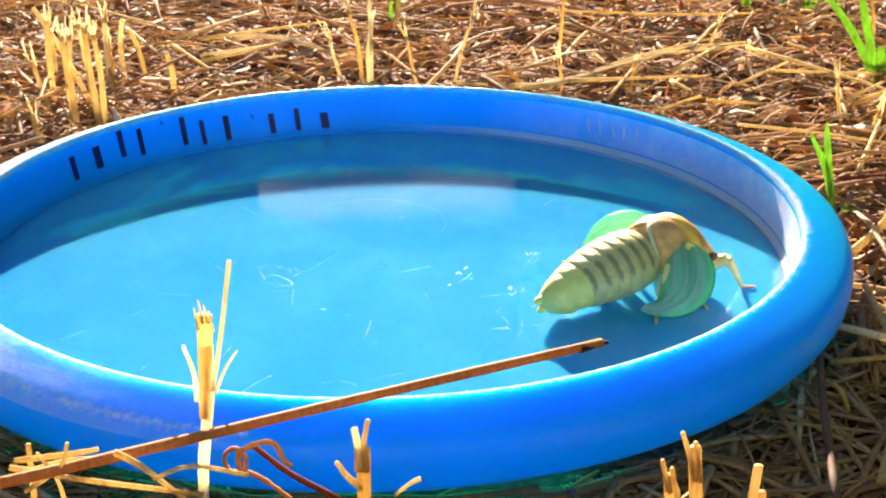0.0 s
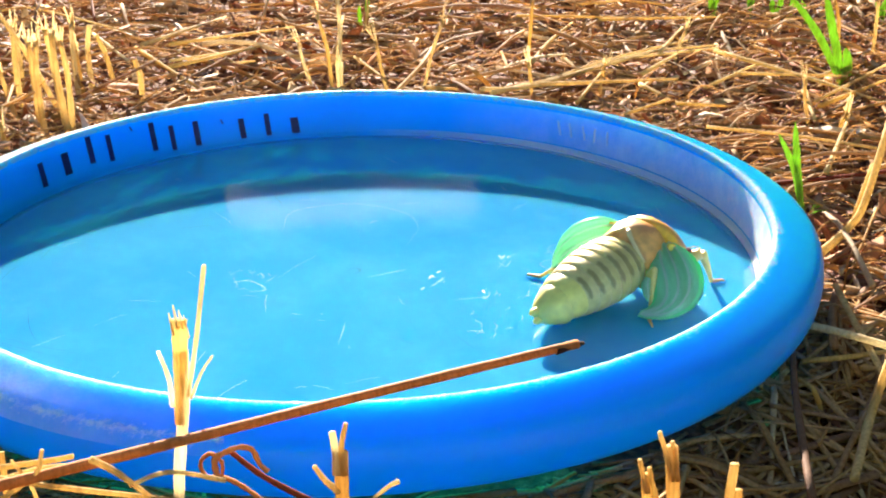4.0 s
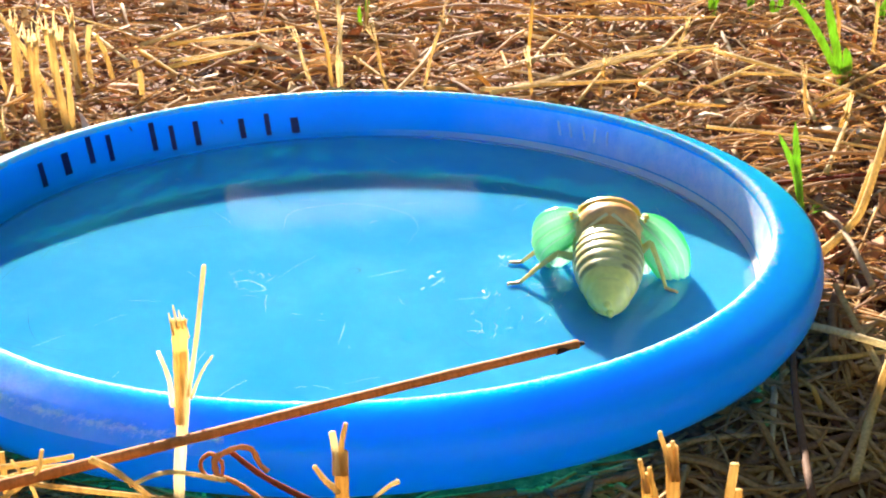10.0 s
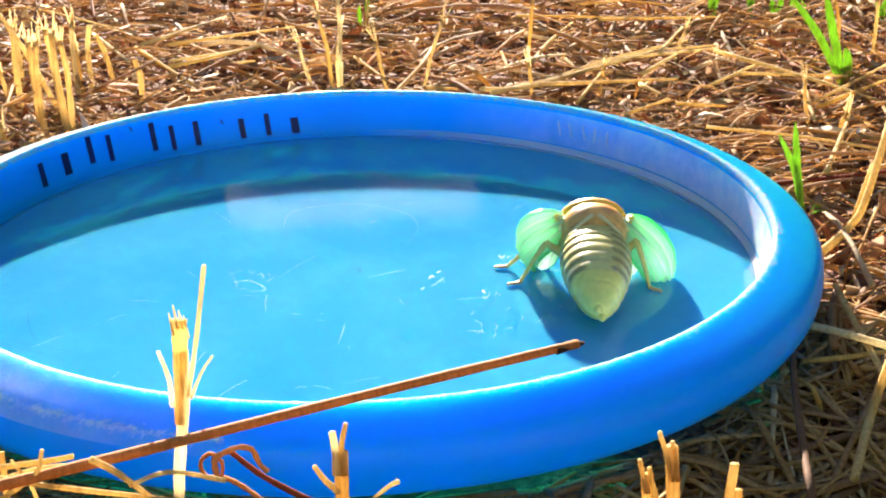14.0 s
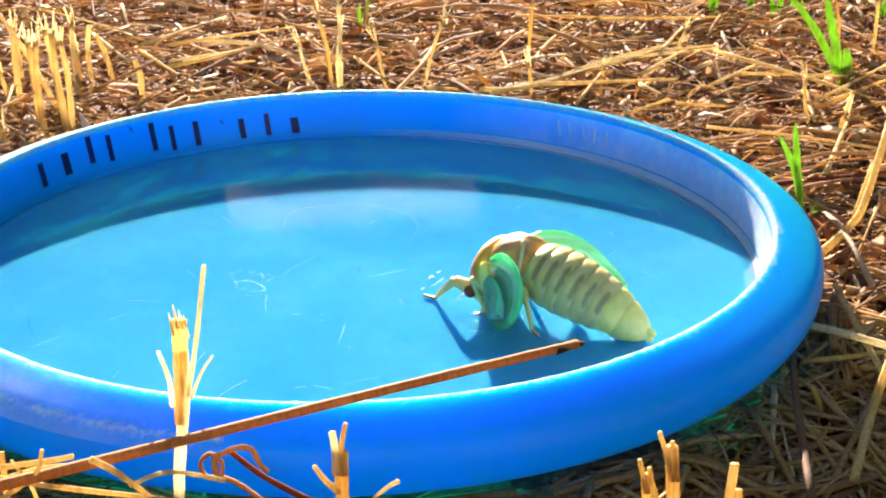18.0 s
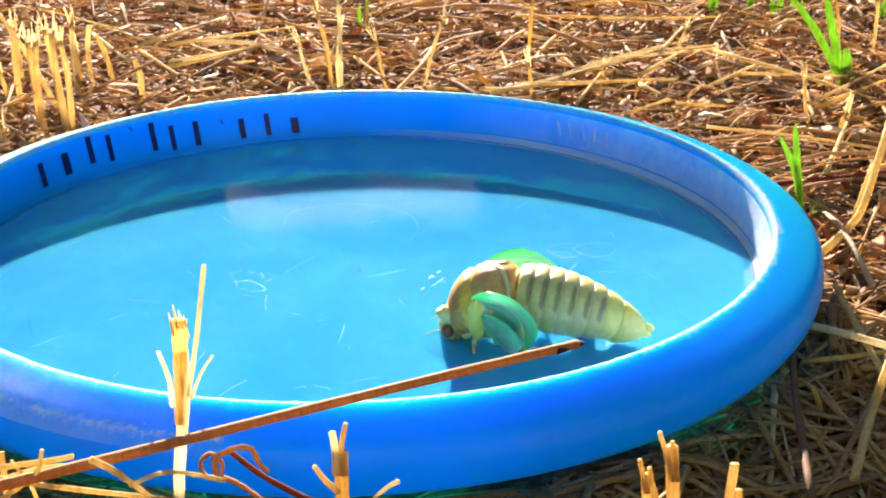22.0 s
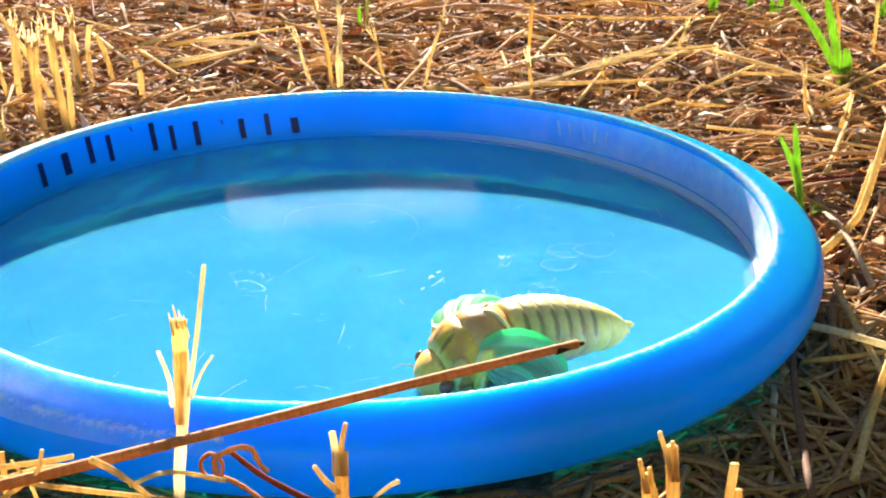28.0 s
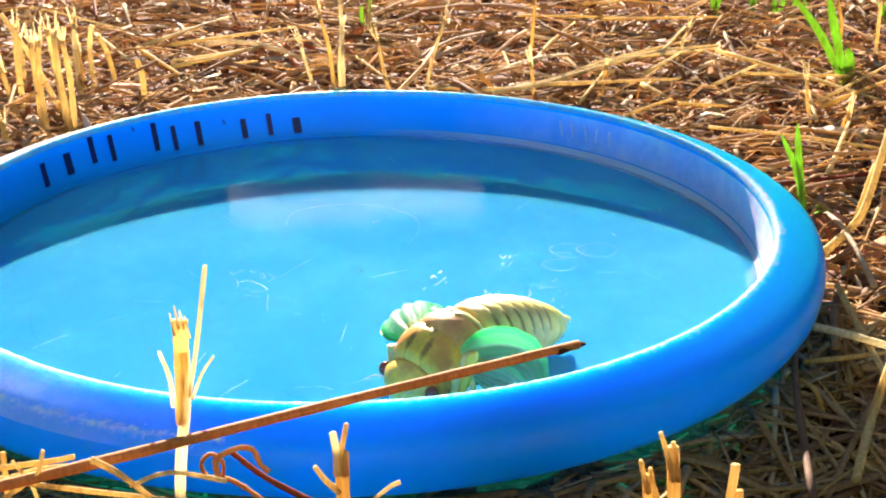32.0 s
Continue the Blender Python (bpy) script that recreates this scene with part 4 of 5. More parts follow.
# the forked stub before the disc
fork = tagged(new("forked_stub", stem("forked_stub", [(-0.0282, -0.1135, -0.0171), (-0.0282, -0.1135, 0.0069), (-0.0262, -0.1135, 0.0228), (-0.0256, -0.1135, 0.0322)], 0.00092, 0.00085, STRAW_PALE, 9, 0.05, 0.8, 5, 3)), "split upright straw stub with forked bracts before the disc", "straw stubble", "standing stubble stalks")
part("bract", stem("bract", [(-0.0277, -0.1143, 0.0233), (-0.0278, -0.1143, 0.0279), (-0.0290, -0.1143, 0.0326)], 0.00045, 0.00030, STRAW_PALE, 5, 0.08, 0.6, 4, 7), fork)
part("bract", stem("bract", [(-0.0249, -0.1143, 0.0246), (-0.0231, -0.1143, 0.0288), (-0.0213, -0.1143, 0.0315)], 0.00045, 0.00030, STRAW_PALE, 5, 0.08, 0.6, 4, 7), fork)
part("tall_splinter", stem("tall_splinter", [(-0.0254, -0.1135, 0.0247), (-0.0235, -0.1135, 0.0339), (-0.0215, -0.1135, 0.0454)], 0.00060, 0.00065, STRAW_PALE, 5, 0.08, 0.6, 4, 7), fork)
part("split_top", stem("split_top", [(-0.0270, -0.1137, 0.0200), (-0.0264, -0.1137, 0.0270), (-0.0259, -0.1137, 0.0330), (-0.0258, -0.1137, 0.0372)], 0.00075, 0.00125, STRAW, 8, 0.10, 0.45, 5, 12), fork, "split golden top of the stub")
for x, low, high, thick in ((-0.0269, 0.0350, 0.0385, 0.00032), (-0.0262, 0.0360, 0.0397, 0.00038), (-0.0255, 0.0360, 0.0389, 0.00035), (-0.0248, 0.0345, 0.0380, 0.00028)):
    part("splinter", stem("splinter", [(x + 0.0003, -0.1141, low), (x + 0.0001, -0.1141, (low + high) / 2), (x - 0.0001, -0.1141, high)], thick * 1.3, thick * 0.5, STRAW_PALE, 5, 0.15, 0.6, 3, 7), fork)

# the twig that leans over the rim
twig = tagged(new("leaning_twig", stem("leaning_twig", [(-0.0495, -0.1409, 0.0272), (-0.0362, -0.1345, 0.0266), (-0.0003, -0.1170, 0.0252), (0.0353, -0.0996, 0.0235)], 0.00078, 0.00076, TWIG, 9, 0.05, 1.0, 8, 5)), "thin brown dry twig leaning over the rim of the disc", "twig", "twigs")
part("broken_end", stem("broken_end", [(0.0313, -0.1016, 0.0235), (0.0344, -0.1001, 0.0235), (0.0364, -0.0991, 0.0234)], 0.0009, 0.0004, TIP_CHAR, 7, 0.15, 0.7, 3, 6), twig, "dark splintered end")
stalk("straw_stalk", [(-0.0352, -0.1355, 0.0281), (-0.0318, -0.1355, 0.0257), (-0.0268, -0.1355, 0.0205)], 0.00060, 0.0004, label="dry straw stalk in the tangle before the disc", seed=130)
stalk("straw_stalk", [(-0.0490, -0.1355, 0.0263), (-0.0400, -0.1355, 0.0241), (-0.0242, -0.1355, 0.0211)], 0.00050, 0.0004, label="dry straw stalk in the tangle before the disc", seed=131)
stalk("straw_stalk", [(-0.0405, -0.1375, 0.0309), (-0.0418, -0.1375, 0.0274), (-0.0467, -0.1375, 0.0238)], 0.00035, 0.0004, label="dry straw stalk in the tangle before the disc", seed=132)
stalk("straw_stalk", [(-0.0492, -0.1325, 0.0254), (-0.0410, -0.1325, 0.0263), (-0.0381, -0.1325, 0.0268)], 0.00050, 0.0004, label="dry straw stalk in the tangle before the disc", seed=133)
stalk("straw_stalk", [(-0.0480, -0.1325, 0.0236), (-0.0419, -0.1325, 0.0252), (-0.0345, -0.1325, 0.0254)], 0.00050, 0.0004, label="dry straw stalk in the tangle before the disc", seed=134)
stalk("straw_stalk", [(-0.0306, -0.1355, 0.0238), (-0.0253, -0.1355, 0.0256), (-0.0181, -0.1355, 0.0239)], 0.00035, 0.0004, label="dry straw stalk in the tangle before the disc", seed=135)
stalk("straw_stalk", [(-0.0458, -0.1335, 0.0272), (-0.0438, -0.1335, 0.0232), (-0.0431, -0.1335, 0.0196)], 0.00025, 0.0004, label="dry straw stalk in the tangle before the disc", seed=136)
stalk("straw_stalk", [(0.0012, -0.1355, 0.0200), (0.0035, -0.1355, 0.0219), (0.0047, -0.1355, 0.0225)], 0.00030, 0.0004, label="dry straw stalk in the tangle before the disc", seed=137)

# cut stubs before the disc
stub = tagged(new("stubble_stalk", stem("stubble_stalk", [(-0.0033, -0.1280, 0.0025), (-0.0030, -0.1280, 0.0228)], 0.0010, 0.0010, STRAW, 8, 0.06, 0.8, 4, 150)), "cut straw stub standing before the disc", "straw stubble", "standing stubble stalks")
part("splinter", stem("splinter", [(-0.0026, -0.1284, 0.0194), (-0.0030, -0.1284, 0.0231), (-0.0022, -0.1284, 0.0275)], 0.0007, 0.0005, STRAW, 5, 0.08, 0.7, 3, 0), stub)
part("splinter", stem("splinter", [(-0.0036, -0.1284, 0.0194), (-0.0037, -0.1284, 0.0231), (-0.0041, -0.1284, 0.0263)], 0.0007, 0.0005, STRAW, 5, 0.08, 0.7, 3, 0), stub)
part("splinter", stem("splinter", [(-0.0035, -0.1284, 0.0166), (-0.0054, -0.1284, 0.0186), (-0.0068, -0.1284, 0.0209)], 0.0007, 0.0005, STRAW, 5, 0.08, 0.7, 3, 0), stub)
stub = tagged(new("stubble_stalk", stem("stubble_stalk", [(0.0465, -0.1260, -0.0027), (0.0443, -0.1260, 0.0200)], 0.0010, 0.0010, STRAW, 8, 0.06, 0.8, 4, 151)), "cut straw stub standing before the disc", "straw stubble", "standing stubble stalks")
part("splinter", stem("splinter", [(0.0447, -0.1264, 0.0146), (0.0434, -0.1264, 0.0194), (0.0423, -0.1264, 0.0227)], 0.0007, 0.0005, STRAW, 5, 0.08, 0.7, 3, 1), stub)
part("splinter", stem("splinter", [(0.0455, -0.1264, 0.0145), (0.0447, -0.1264, 0.0184), (0.0443, -0.1264, 0.0210)], 0.0007, 0.0005, STRAW, 5, 0.08, 0.7, 3, 1), stub)
stub = tagged(new("stubble_stalk", stem("stubble_stalk", [(0.0426, -0.1260, -0.0025), (0.0408, -0.1260, 0.0155)], 0.0008, 0.0007, STRAW, 8, 0.06, 0.8, 4, 152)), "cut straw stub standing before the disc", "straw stubble", "standing stubble stalks")
part("splinter", stem("splinter", [(0.0411, -0.1264, 0.0128), (0.0403, -0.1264, 0.0158), (0.0397, -0.1264, 0.0182)], 0.0007, 0.0005, STRAW, 5, 0.08, 0.7, 3, 2), stub)
part("splinter", stem("splinter", [(0.0424, -0.1264, 0.0118), (0.0416, -0.1264, 0.0147), (0.0412, -0.1264, 0.0168)], 0.0007, 0.0005, STRAW, 5, 0.08, 0.7, 3, 2), stub)
stub = tagged(new("stubble_stalk", stem("stubble_stalk", [(0.0527, -0.1260, -0.0030), (0.0539, -0.1260, 0.0165)], 0.0008, 0.0007, STRAW, 8, 0.06, 0.8, 4, 153)), "cut straw stub standing before the disc", "straw stubble", "standing stubble stalks")
stub = tagged(new("stubble_stalk", stem("stubble_stalk", [(0.0552, -0.1260, -0.0032), (0.0548, -0.1260, 0.0120)], 0.0008, 0.0007, STRAW, 8, 0.06, 0.8, 4, 154)), "cut straw stub standing before the disc", "straw stubble", "standing stubble stalks")
stub = tagged(new("stubble_stalk", stem("stubble_stalk", [(-0.0515, -0.1220, 0.0000), (-0.0507, -0.1220, 0.0215)], 0.0005, 0.0004, STRAW, 8, 0.06, 0.8, 4, 155)), "cut straw stub standing before the disc", "straw stubble", "standing stubble stalks")

# dried tendril and its red stem
tendril = tagged(new("dried_tendril", stem("dried_tendril", [(-0.0143, -0.1185, 0.0082), (-0.0179, -0.1185, 0.0117), (-0.0207, -0.1185, 0.0135), (-0.0231, -0.1185, 0.0138), (-0.0238, -0.1185, 0.0161), (-0.0223, -0.1185, 0.0176), (-0.0207, -0.1185, 0.0161), (-0.0208, -0.1185, 0.0138)], 0.0005, 0.0004, CURL, 6, 0.2, 0.7, 6, 8)), "curled orange brown dried tendril before the disc", "tendril")
part("curl", stem("curl", [(-0.0214, -0.1195, 0.0142), (-0.0215, -0.1195, 0.0171), (-0.0198, -0.1195, 0.0184), (-0.0177, -0.1195, 0.0191), (-0.0160, -0.1195, 0.0185), (-0.0151, -0.1195, 0.0161), (-0.0140, -0.1195, 0.0148)], 0.0005, 0.0004, CURL, 6, 0.2, 0.7, 6, 9), tendril)
stalk("red_stem", [(-0.0193, -0.1185, 0.0178), (-0.0145, -0.1185, 0.0131), (-0.0072, -0.1185, 0.0081)], 0.0005, 0.0006, RED_STEM, "thin red brown stem across the mulch", "stem", "red stems", 77)


# ------------------------------------------------------------ green sprouts
def blade(parent, points, width, seed):
    """A folded grass blade: two thick halves along a bent spine."""
    line = smooth_line(points, 5)
    n, verts, faces = len(line), [], []
    for i, p in enumerate(line):
        u = i / (n - 1)
        w = width * (0.35 + 1.3 * u) * (1 - u) ** 0.6 if u < 1 else 0.00005
        w = max(w, 0.00006)
        for dx, dy in ((-1, 0.35), (0, -0.25), (1, 0.35), (1, 0.5), (0, -0.05), (-1, 0.5)):
            verts.append((p.x + dx * w, p.y + dy * w, p.z + 0.15 * abs(dx) * w))
    for i in range(n - 1):
        for k in range(6):
            a, b = i * 6 + k, i * 6 + (k + 1) % 6
            faces.append((a, b, b + 6, a + 6))
    part("blade", mesh_of("blade", verts, faces, BLADE), parent)


def sprout(base, tips, width, label="fresh green grass sprout growing through the mulch"):
    ob = tagged(new("grass_sprout"), label, "grass sprout", "green sprouts")
    ob.location = base
    for i, t in enumerate(tips):
        mid = Vector(t) * 0.5 + Vector((0.0008 * (-1) ** i, 0, 0.001))
        blade(ob, [(0, 0, -0.003), mid, t], width, i)
    return ob


sprout((0.1237, 0.0303, -0.0080), [(-0.0101, 0.0000, 0.0252), (-0.0061, -0.0006, 0.0284), (0.0030, -0.0012, 0.0050), (-0.0050, -0.0018, 0.0038)], 0.0015)
sprout((0.1232, 0.0269, -0.0080), [(-0.0052, 0.0000, 0.0040), (0.0048, -0.0006, 0.0044)], 0.0012)
sprout((0.1888, 0.1658, -0.0080), [(-0.0265, 0.0000, 0.0364), (-0.0126, -0.0006, 0.0366), (-0.0027, -0.0012, 0.0156), (-0.0003, -0.0018, 0.0086)], 0.0026)
sprout((0.1735, 0.2947, -0.0080), [(-0.0033, 0.0000, 0.0138), (0.0031, -0.0006, 0.0103)], 0.0022)
sprout((0.1906, 0.2918, -0.0080), [(-0.0013, 0.0000, 0.0113), (0.0017, -0.0006, 0.0092)], 0.0020)
sprout((0.2031, 0.2906, -0.0080), [(0.0021, 0.0000, 0.0118), (-0.0023, -0.0006, 0.0093)], 0.0020)
sprout((0.2101, 0.2926, -0.0080), [(0.0016, 0.0000, 0.0108)], 0.0020)
sprout((0.2476, 0.2724, -0.0080), [(-0.0042, 0.0000, 0.0106), (0.0018, -0.0006, 0.0140)], 0.0020)
sprout((0.0066, 0.2747, -0.0080), [(0.0024, 0.0000, 0.0221), (-0.0014, -0.0006, 0.0135)], 0.0014)
sprout((0.2146, 0.2818, -0.0080), [(-0.0031, 0.0000, 0.0107)], 0.0014)
sprout((-0.0825, 0.1400, -0.0080), [(0.0014, 0.0000, 0.0044)], 0.0010)


# ------------------------------------------------------------ pebbles and wood chips
def pebble(at, size, seed):
    rng = random.Random(seed)
    bm = bmesh.new()
    bmesh.ops.create_icosphere(bm, subdivisions=2, radius=1)
    for v in bm.verts:
        v.co *= 0.85 + 0.35 * noise.noise(v.co * 1.3 + Vector((seed, 0, 0)))
        v.co = Vector((v.co.x * size[0], v.co.y * size[1], v.co.z * size[2]))
    me = bpy.data.meshes.new("pebble")
    bm.to_mesh(me)
    bm.free()
    me.materials.append(PEBBLE)
    me.polygons.foreach_set("use_smooth", [True] * len(me.polygons))
    ob = tagged(new("pebble", me), "small pale reddish pebble half sunk in soil", "pebble", "pebbles")
    ob.matrix_world = pose(at[0], at[1], ground_height(at[0], at[1]) + size[2] * 0.5, 0, 0, rng.uniform(0, 180))



pebble((0.1418, 0.1598), (0.0042, 0.0029, 0.0021), 0)
pebble((0.1608, 0.1541), (0.0030, 0.0021, 0.0015), 1)
pebble((0.0940, 0.1448), (0.0040, 0.0028, 0.0020), 2)
pebble((0.1029, 0.1410), (0.0040, 0.0028, 0.0020), 3)
pebble((0.0338, 0.3139), (0.0060, 0.0042, 0.0030), 4)
pebble((0.0178, 0.2544), (0.0040, 0.0028, 0.0020), 5)
pebble((0.1530, 0.1470), (0.0020, 0.0014, 0.0010), 6)
pebble((0.1349, 0.1323), (0.0020, 0.0014, 0.0010), 7)
pebble((0.0980, -0.0490), (0.0060, 0.0042, 0.0030), 8)
pebble((0.1033, -0.0481), (0.0050, 0.0035, 0.0025), 9)
pebble((0.0896, 0.2067), (0.0040, 0.0028, 0.0020), 10)


# ------------------------------------------------------------ the cicada
cicada = tagged(new("cicada"), "pale yellow freshly moulted cicada with crumpled green wings on the disc", "cicada")


def loft(name, rings, mats, sides=20):
    """A body piece along x. A ring: x, half width, height up, depth down, lift of its centre."""
    verts, faces = [], []
    for x, w, up, down, lift in rings:
        for k in range(sides):
            a = 2 * math.pi * k / sides
            c, s = math.cos(a), math.sin(a)
            verts.append((x, w * math.copysign(abs(c) ** 0.9, c), lift + (up if s > 0 else down) * s))
    for i in range(len(rings) - 1):
        for k in range(sides):
            a, b = i * sides + k, i * sides + (k + 1) % sides
            faces.append((a, a + sides, b + sides, b))
    faces += [tuple(range(sides)), tuple((len(rings) - 1) * sides + k for k in range(sides))[::-1]]
    return mesh_of(name, verts, faces, mats)


def oval(name, centre, size, mat, seed=0, turn=(0, 0, 0), rough=0.0, level=3):
    bm = bmesh.new()
    bmesh.ops.create_icosphere(bm, subdivisions=level, radius=1)
    rot = Euler([radians(a) for a in turn]).to_matrix()
    for v in bm.verts:
        q = v.co * (1 + rough * noise.noise(v.co * 1.7 + Vector((seed, 0, 0))))
        v.co = Vector(centre) + rot @ Vector((q.x * size[0], q.y * size[1], q.z * size[2]))
    me = bpy.data.meshes.new(name)
    bm.to_mesh(me)
    bm.free()
    me.materials.append(mat)
    me.polygons.foreach_set("use_smooth", [True] * len(me.polygons))
    return me


# all body pieces are built about the joint between thorax and abdomen, head towards +x
thorax = part("thorax", loft("thorax", [(-0.0012, 0.0052, 0.0052, 0.0048, 0), (0.0, 0.0066, 0.0064, 0.0054, 0), (0.002, 0.0073, 0.0072, 0.0058, 0.0002), (0.0045, 0.0078, 0.0077, 0.0060, 0.0003),
                                        (0.0068, 0.0077, 0.0075, 0.0060, 0.0002), (0.0085, 0.0070, 0.0066, 0.0056, -0.0002), (0.0098, 0.0058, 0.0052, 0.0048, -0.0006)], [THORAX]), cicada, "tan ochre domed thorax")
for s in (1, -1):  # the cream ridge across the back of the thorax
    part("ridge", stem("ridge", [(0.0022, 0.0006 * s, 0.0073), (0.0008, 0.0024 * s, 0.0066), (0.0, 0.0050 * s, 0.0044), (0.0002, 0.0066 * s, 0.0018)], 0.0006, 0.0004, CREAM, 7, 0.08, 0.5, 4, 3), thorax, "cream ridge")
    part("side_plate", oval("side_plate", (0.0035, 0.0062 * s, -0.0022), (0.0040, 0.0020, 0.0032), BODY, 4, (0, 10, 0), 0.12), thorax, "pale yellow side plate")
    part("wing_joint", oval("wing_joint", (0.0065, 0.0072 * s, 0.0020), (0.0026, 0.0014, 0.0016), CREAM, 5, (0, 0, 0), 0.15), thorax)

collar = part("pronotum", loft("pronotum", [(-0.0012, 0.0070, 0.0062, 0.0044, 0), (0.0, 0.0082, 0.0070, 0.0050, 0), (0.0018, 0.0082, 0.0068, 0.0050, -0.0002), (0.0036, 0.0078, 0.0060, 0.0048, -0.0006),
                                             (0.0050, 0.0072, 0.0050, 0.0044, -0.0009), (0.0058, 0.0060, 0.0040, 0.0036, -0.0010)], [COLLAR]), cicada, "yellow ochre collar behind the head")
for s in (1, -1):
    part("collar_lobe", oval("collar_lobe", (-0.0004, 0.0077 * s, -0.0006), (0.0017, 0.0013, 0.0052), LOBE, 9, (-12 * s, -18, 0), 0.15), collar, "yellow flared lobe")

head = part("head", loft("head", [(-0.0008, 0.0056, 0.0034, 0.0036, -0.0012), (0.0006, 0.0062, 0.0035, 0.0038, -0.0014), (0.0020, 0.0060, 0.0032, 0.0038, -0.0017), (0.0032, 0.0048, 0.0026, 0.0034, -0.0020),
                                  (0.0042, 0.0032, 0.0018, 0.0028, -0.0024), (0.0048, 0.0015, 0.0009, 0.0016, -0.0028)], [HEAD]), cicada, "yellow ochre head")
for s in (1, -1):
    part("eye", oval("eye", (0.0014, 0.0065 * s, -0.0016), (0.0013, 0.0012, 0.0014), EYE), head, "dark red brown bulging eye")
    part("antenna", stem("antenna", [(0.0034, 0.0036 * s, -0.0020), (0.0056, 0.0046 * s, -0.0014), (0.0078, 0.0050 * s, -0.0020)], 0.00018, 0.00006, WHISKER, 4, 0, 1, 3), head)
part("face", oval("face", (0.0028, 0, -0.0040), (0.0022, 0.0028, 0.0026), LEG, 3, (0, 25, 0), 0.06), head, "pale yellow ribbed face")
part("beak", stem("beak", [(0.0030, 0, -0.0064), (0.0010, 0, -0.0082), (-0.0030, 0, -0.0088)], 0.0007, 0.0003, LEG, 6, 0.05), head)

# abdomen: eight overlapping segments along -x
AB_S = [0.0, 0.10, 0.205, 0.315, 0.425, 0.535, 0.645, 0.77]
AB_LEN = 0.0272


def girth(s):
    return float(np.interp(s, [0, 0.12, 0.3, 0.45, 0.6, 0.75, 0.88, 0.96, 1.0], [0.0070, 0.0078, 0.0079, 0.0074, 0.0065, 0.0052, 0.0038, 0.0027, 0.0012]))


segments = []
for i, s0 in enumerate(AB_S):
    s1 = (AB_S + [1.0])[i + 1]
    rings = []
    if i < 7:
        for u, k in ((-0.12, 0.95), (0.05, 0.985), (0.3, 1.01), (0.60, 1.015), (0.72, 1.015), (0.86, 1.0), (0.96, 0.975), (1.06, 0.94)):
            g = girth(s0 + (s1 - s0) * max(0.0, min(1.0, u))) * k
            rings.append((-(s1 - s0) * AB_LEN * u, g, g * 0.86, g * 0.76, 0.0))
        me = loft("abdomen_segment", rings, [BANDED if i < 6 else TAIL], 28)
    else:
        for u, k in ((-0.12, 0.94), (0.1, 1.0), (0.3, 1.0), (0.5, 0.98), (0.7, 0.95), (0.85, 0.9), (1.0, 0.9)):
            g = girth(s0 + (s1 - s0) * max(0.0, min(1.0, u))) * k
            rings.append((-(s1 - s0) * AB_LEN * u, g, g * 0.92, g * 0.92, -0.0002))
        me = loft("abdomen_tip", rings, [TAIL], 24)
    seg = part("abdomen_segment" if i < 7 else "abdomen_tip", me, cicada, "" if i < 7 else "lime yellow blunt tail tip")
    if i == 7:
        for s in (1, -1):
            part("tail_point", oval("tail_point", (-0.0062, 0.0004 * s, 0.0009 * s), (0.0015, 0.0009, 0.0008), TAIL, s), seg)
    segments.append(seg)


WING_SIZE = 1.04


def wing_piece(name, rows, side, closed=False):
    """A puffy, rippled strip of wing along x. A row: x, centre across, half width, sag."""
    verts, faces, index, cols = [], [], [], 18
    for j, (x, cy, w, sag) in enumerate(rows):
        for top in (1, -1):
            for k in range(cols + 1):
                u = -1 + 2 * k / cols
                y = cy + w * u
                puff = 0.0009 * math.sqrt(max(0.0, 1 - u * u)) + 0.00008
                ripple = 0.00045 * math.sin(u * 13) * (1 - u * u)
                verts.append((x * WING_SIZE, y * side * WING_SIZE, sag + 0.0009 * (1 - u * u) + ripple + top * puff))
    n = 2 * (cols + 1)
    for j in range(len(rows) - 1):
        for k in range(cols):
            a = j * n + k
            b = a + cols + 1
            quad1, quad2 = (a, a + 1, a + 1 + n, a + n), (b, b + n, b + 1 + n, b + 1)
            faces += [quad1 if side > 0 else quad1[::-1], quad2 if side > 0 else quad2[::-1]]
            index += [1 if k in (0, 1, cols - 1) else 2 if k % 4 == 1 else 0] * 2
        for k in (0, cols):
            a = j * n + k
            faces.append((a, a + n, a + n + cols + 1, a + cols + 1))
            index.append(1)
    if closed:
        j = len(rows) - 1
        for k in range(cols):
            a = j * n + k
            faces.append((a, a + cols + 1, a + cols + 2, a + 1))
            index.append(1)
    return mesh_of(name, verts, faces, [WING, WING_EDGE, WING_PLEAT], index)


STRIPS = 32
WING_STEP = 0.00062 * WING_SIZE
wings = {}


def wing_outline(x):
    """Centre across and half width of the wing at x along it."""
    at = [-0.001, 0.001, 0.003, 0.006, 0.009, 0.012, 0.015, 0.0175, 0.0190, 0.0200]
    return (float(np.interp(x, at, [0, 0.0001, 0.0002, 0.0004, 0.0009, 0.0019, 0.0036, 0.0058, 0.0076, 0.0090])),
            float(np.interp(x, at, [0.0022, 0.0038, 0.0048, 0.0053, 0.0054, 0.0051, 0.0043, 0.0032, 0.0022, 0.0010])))


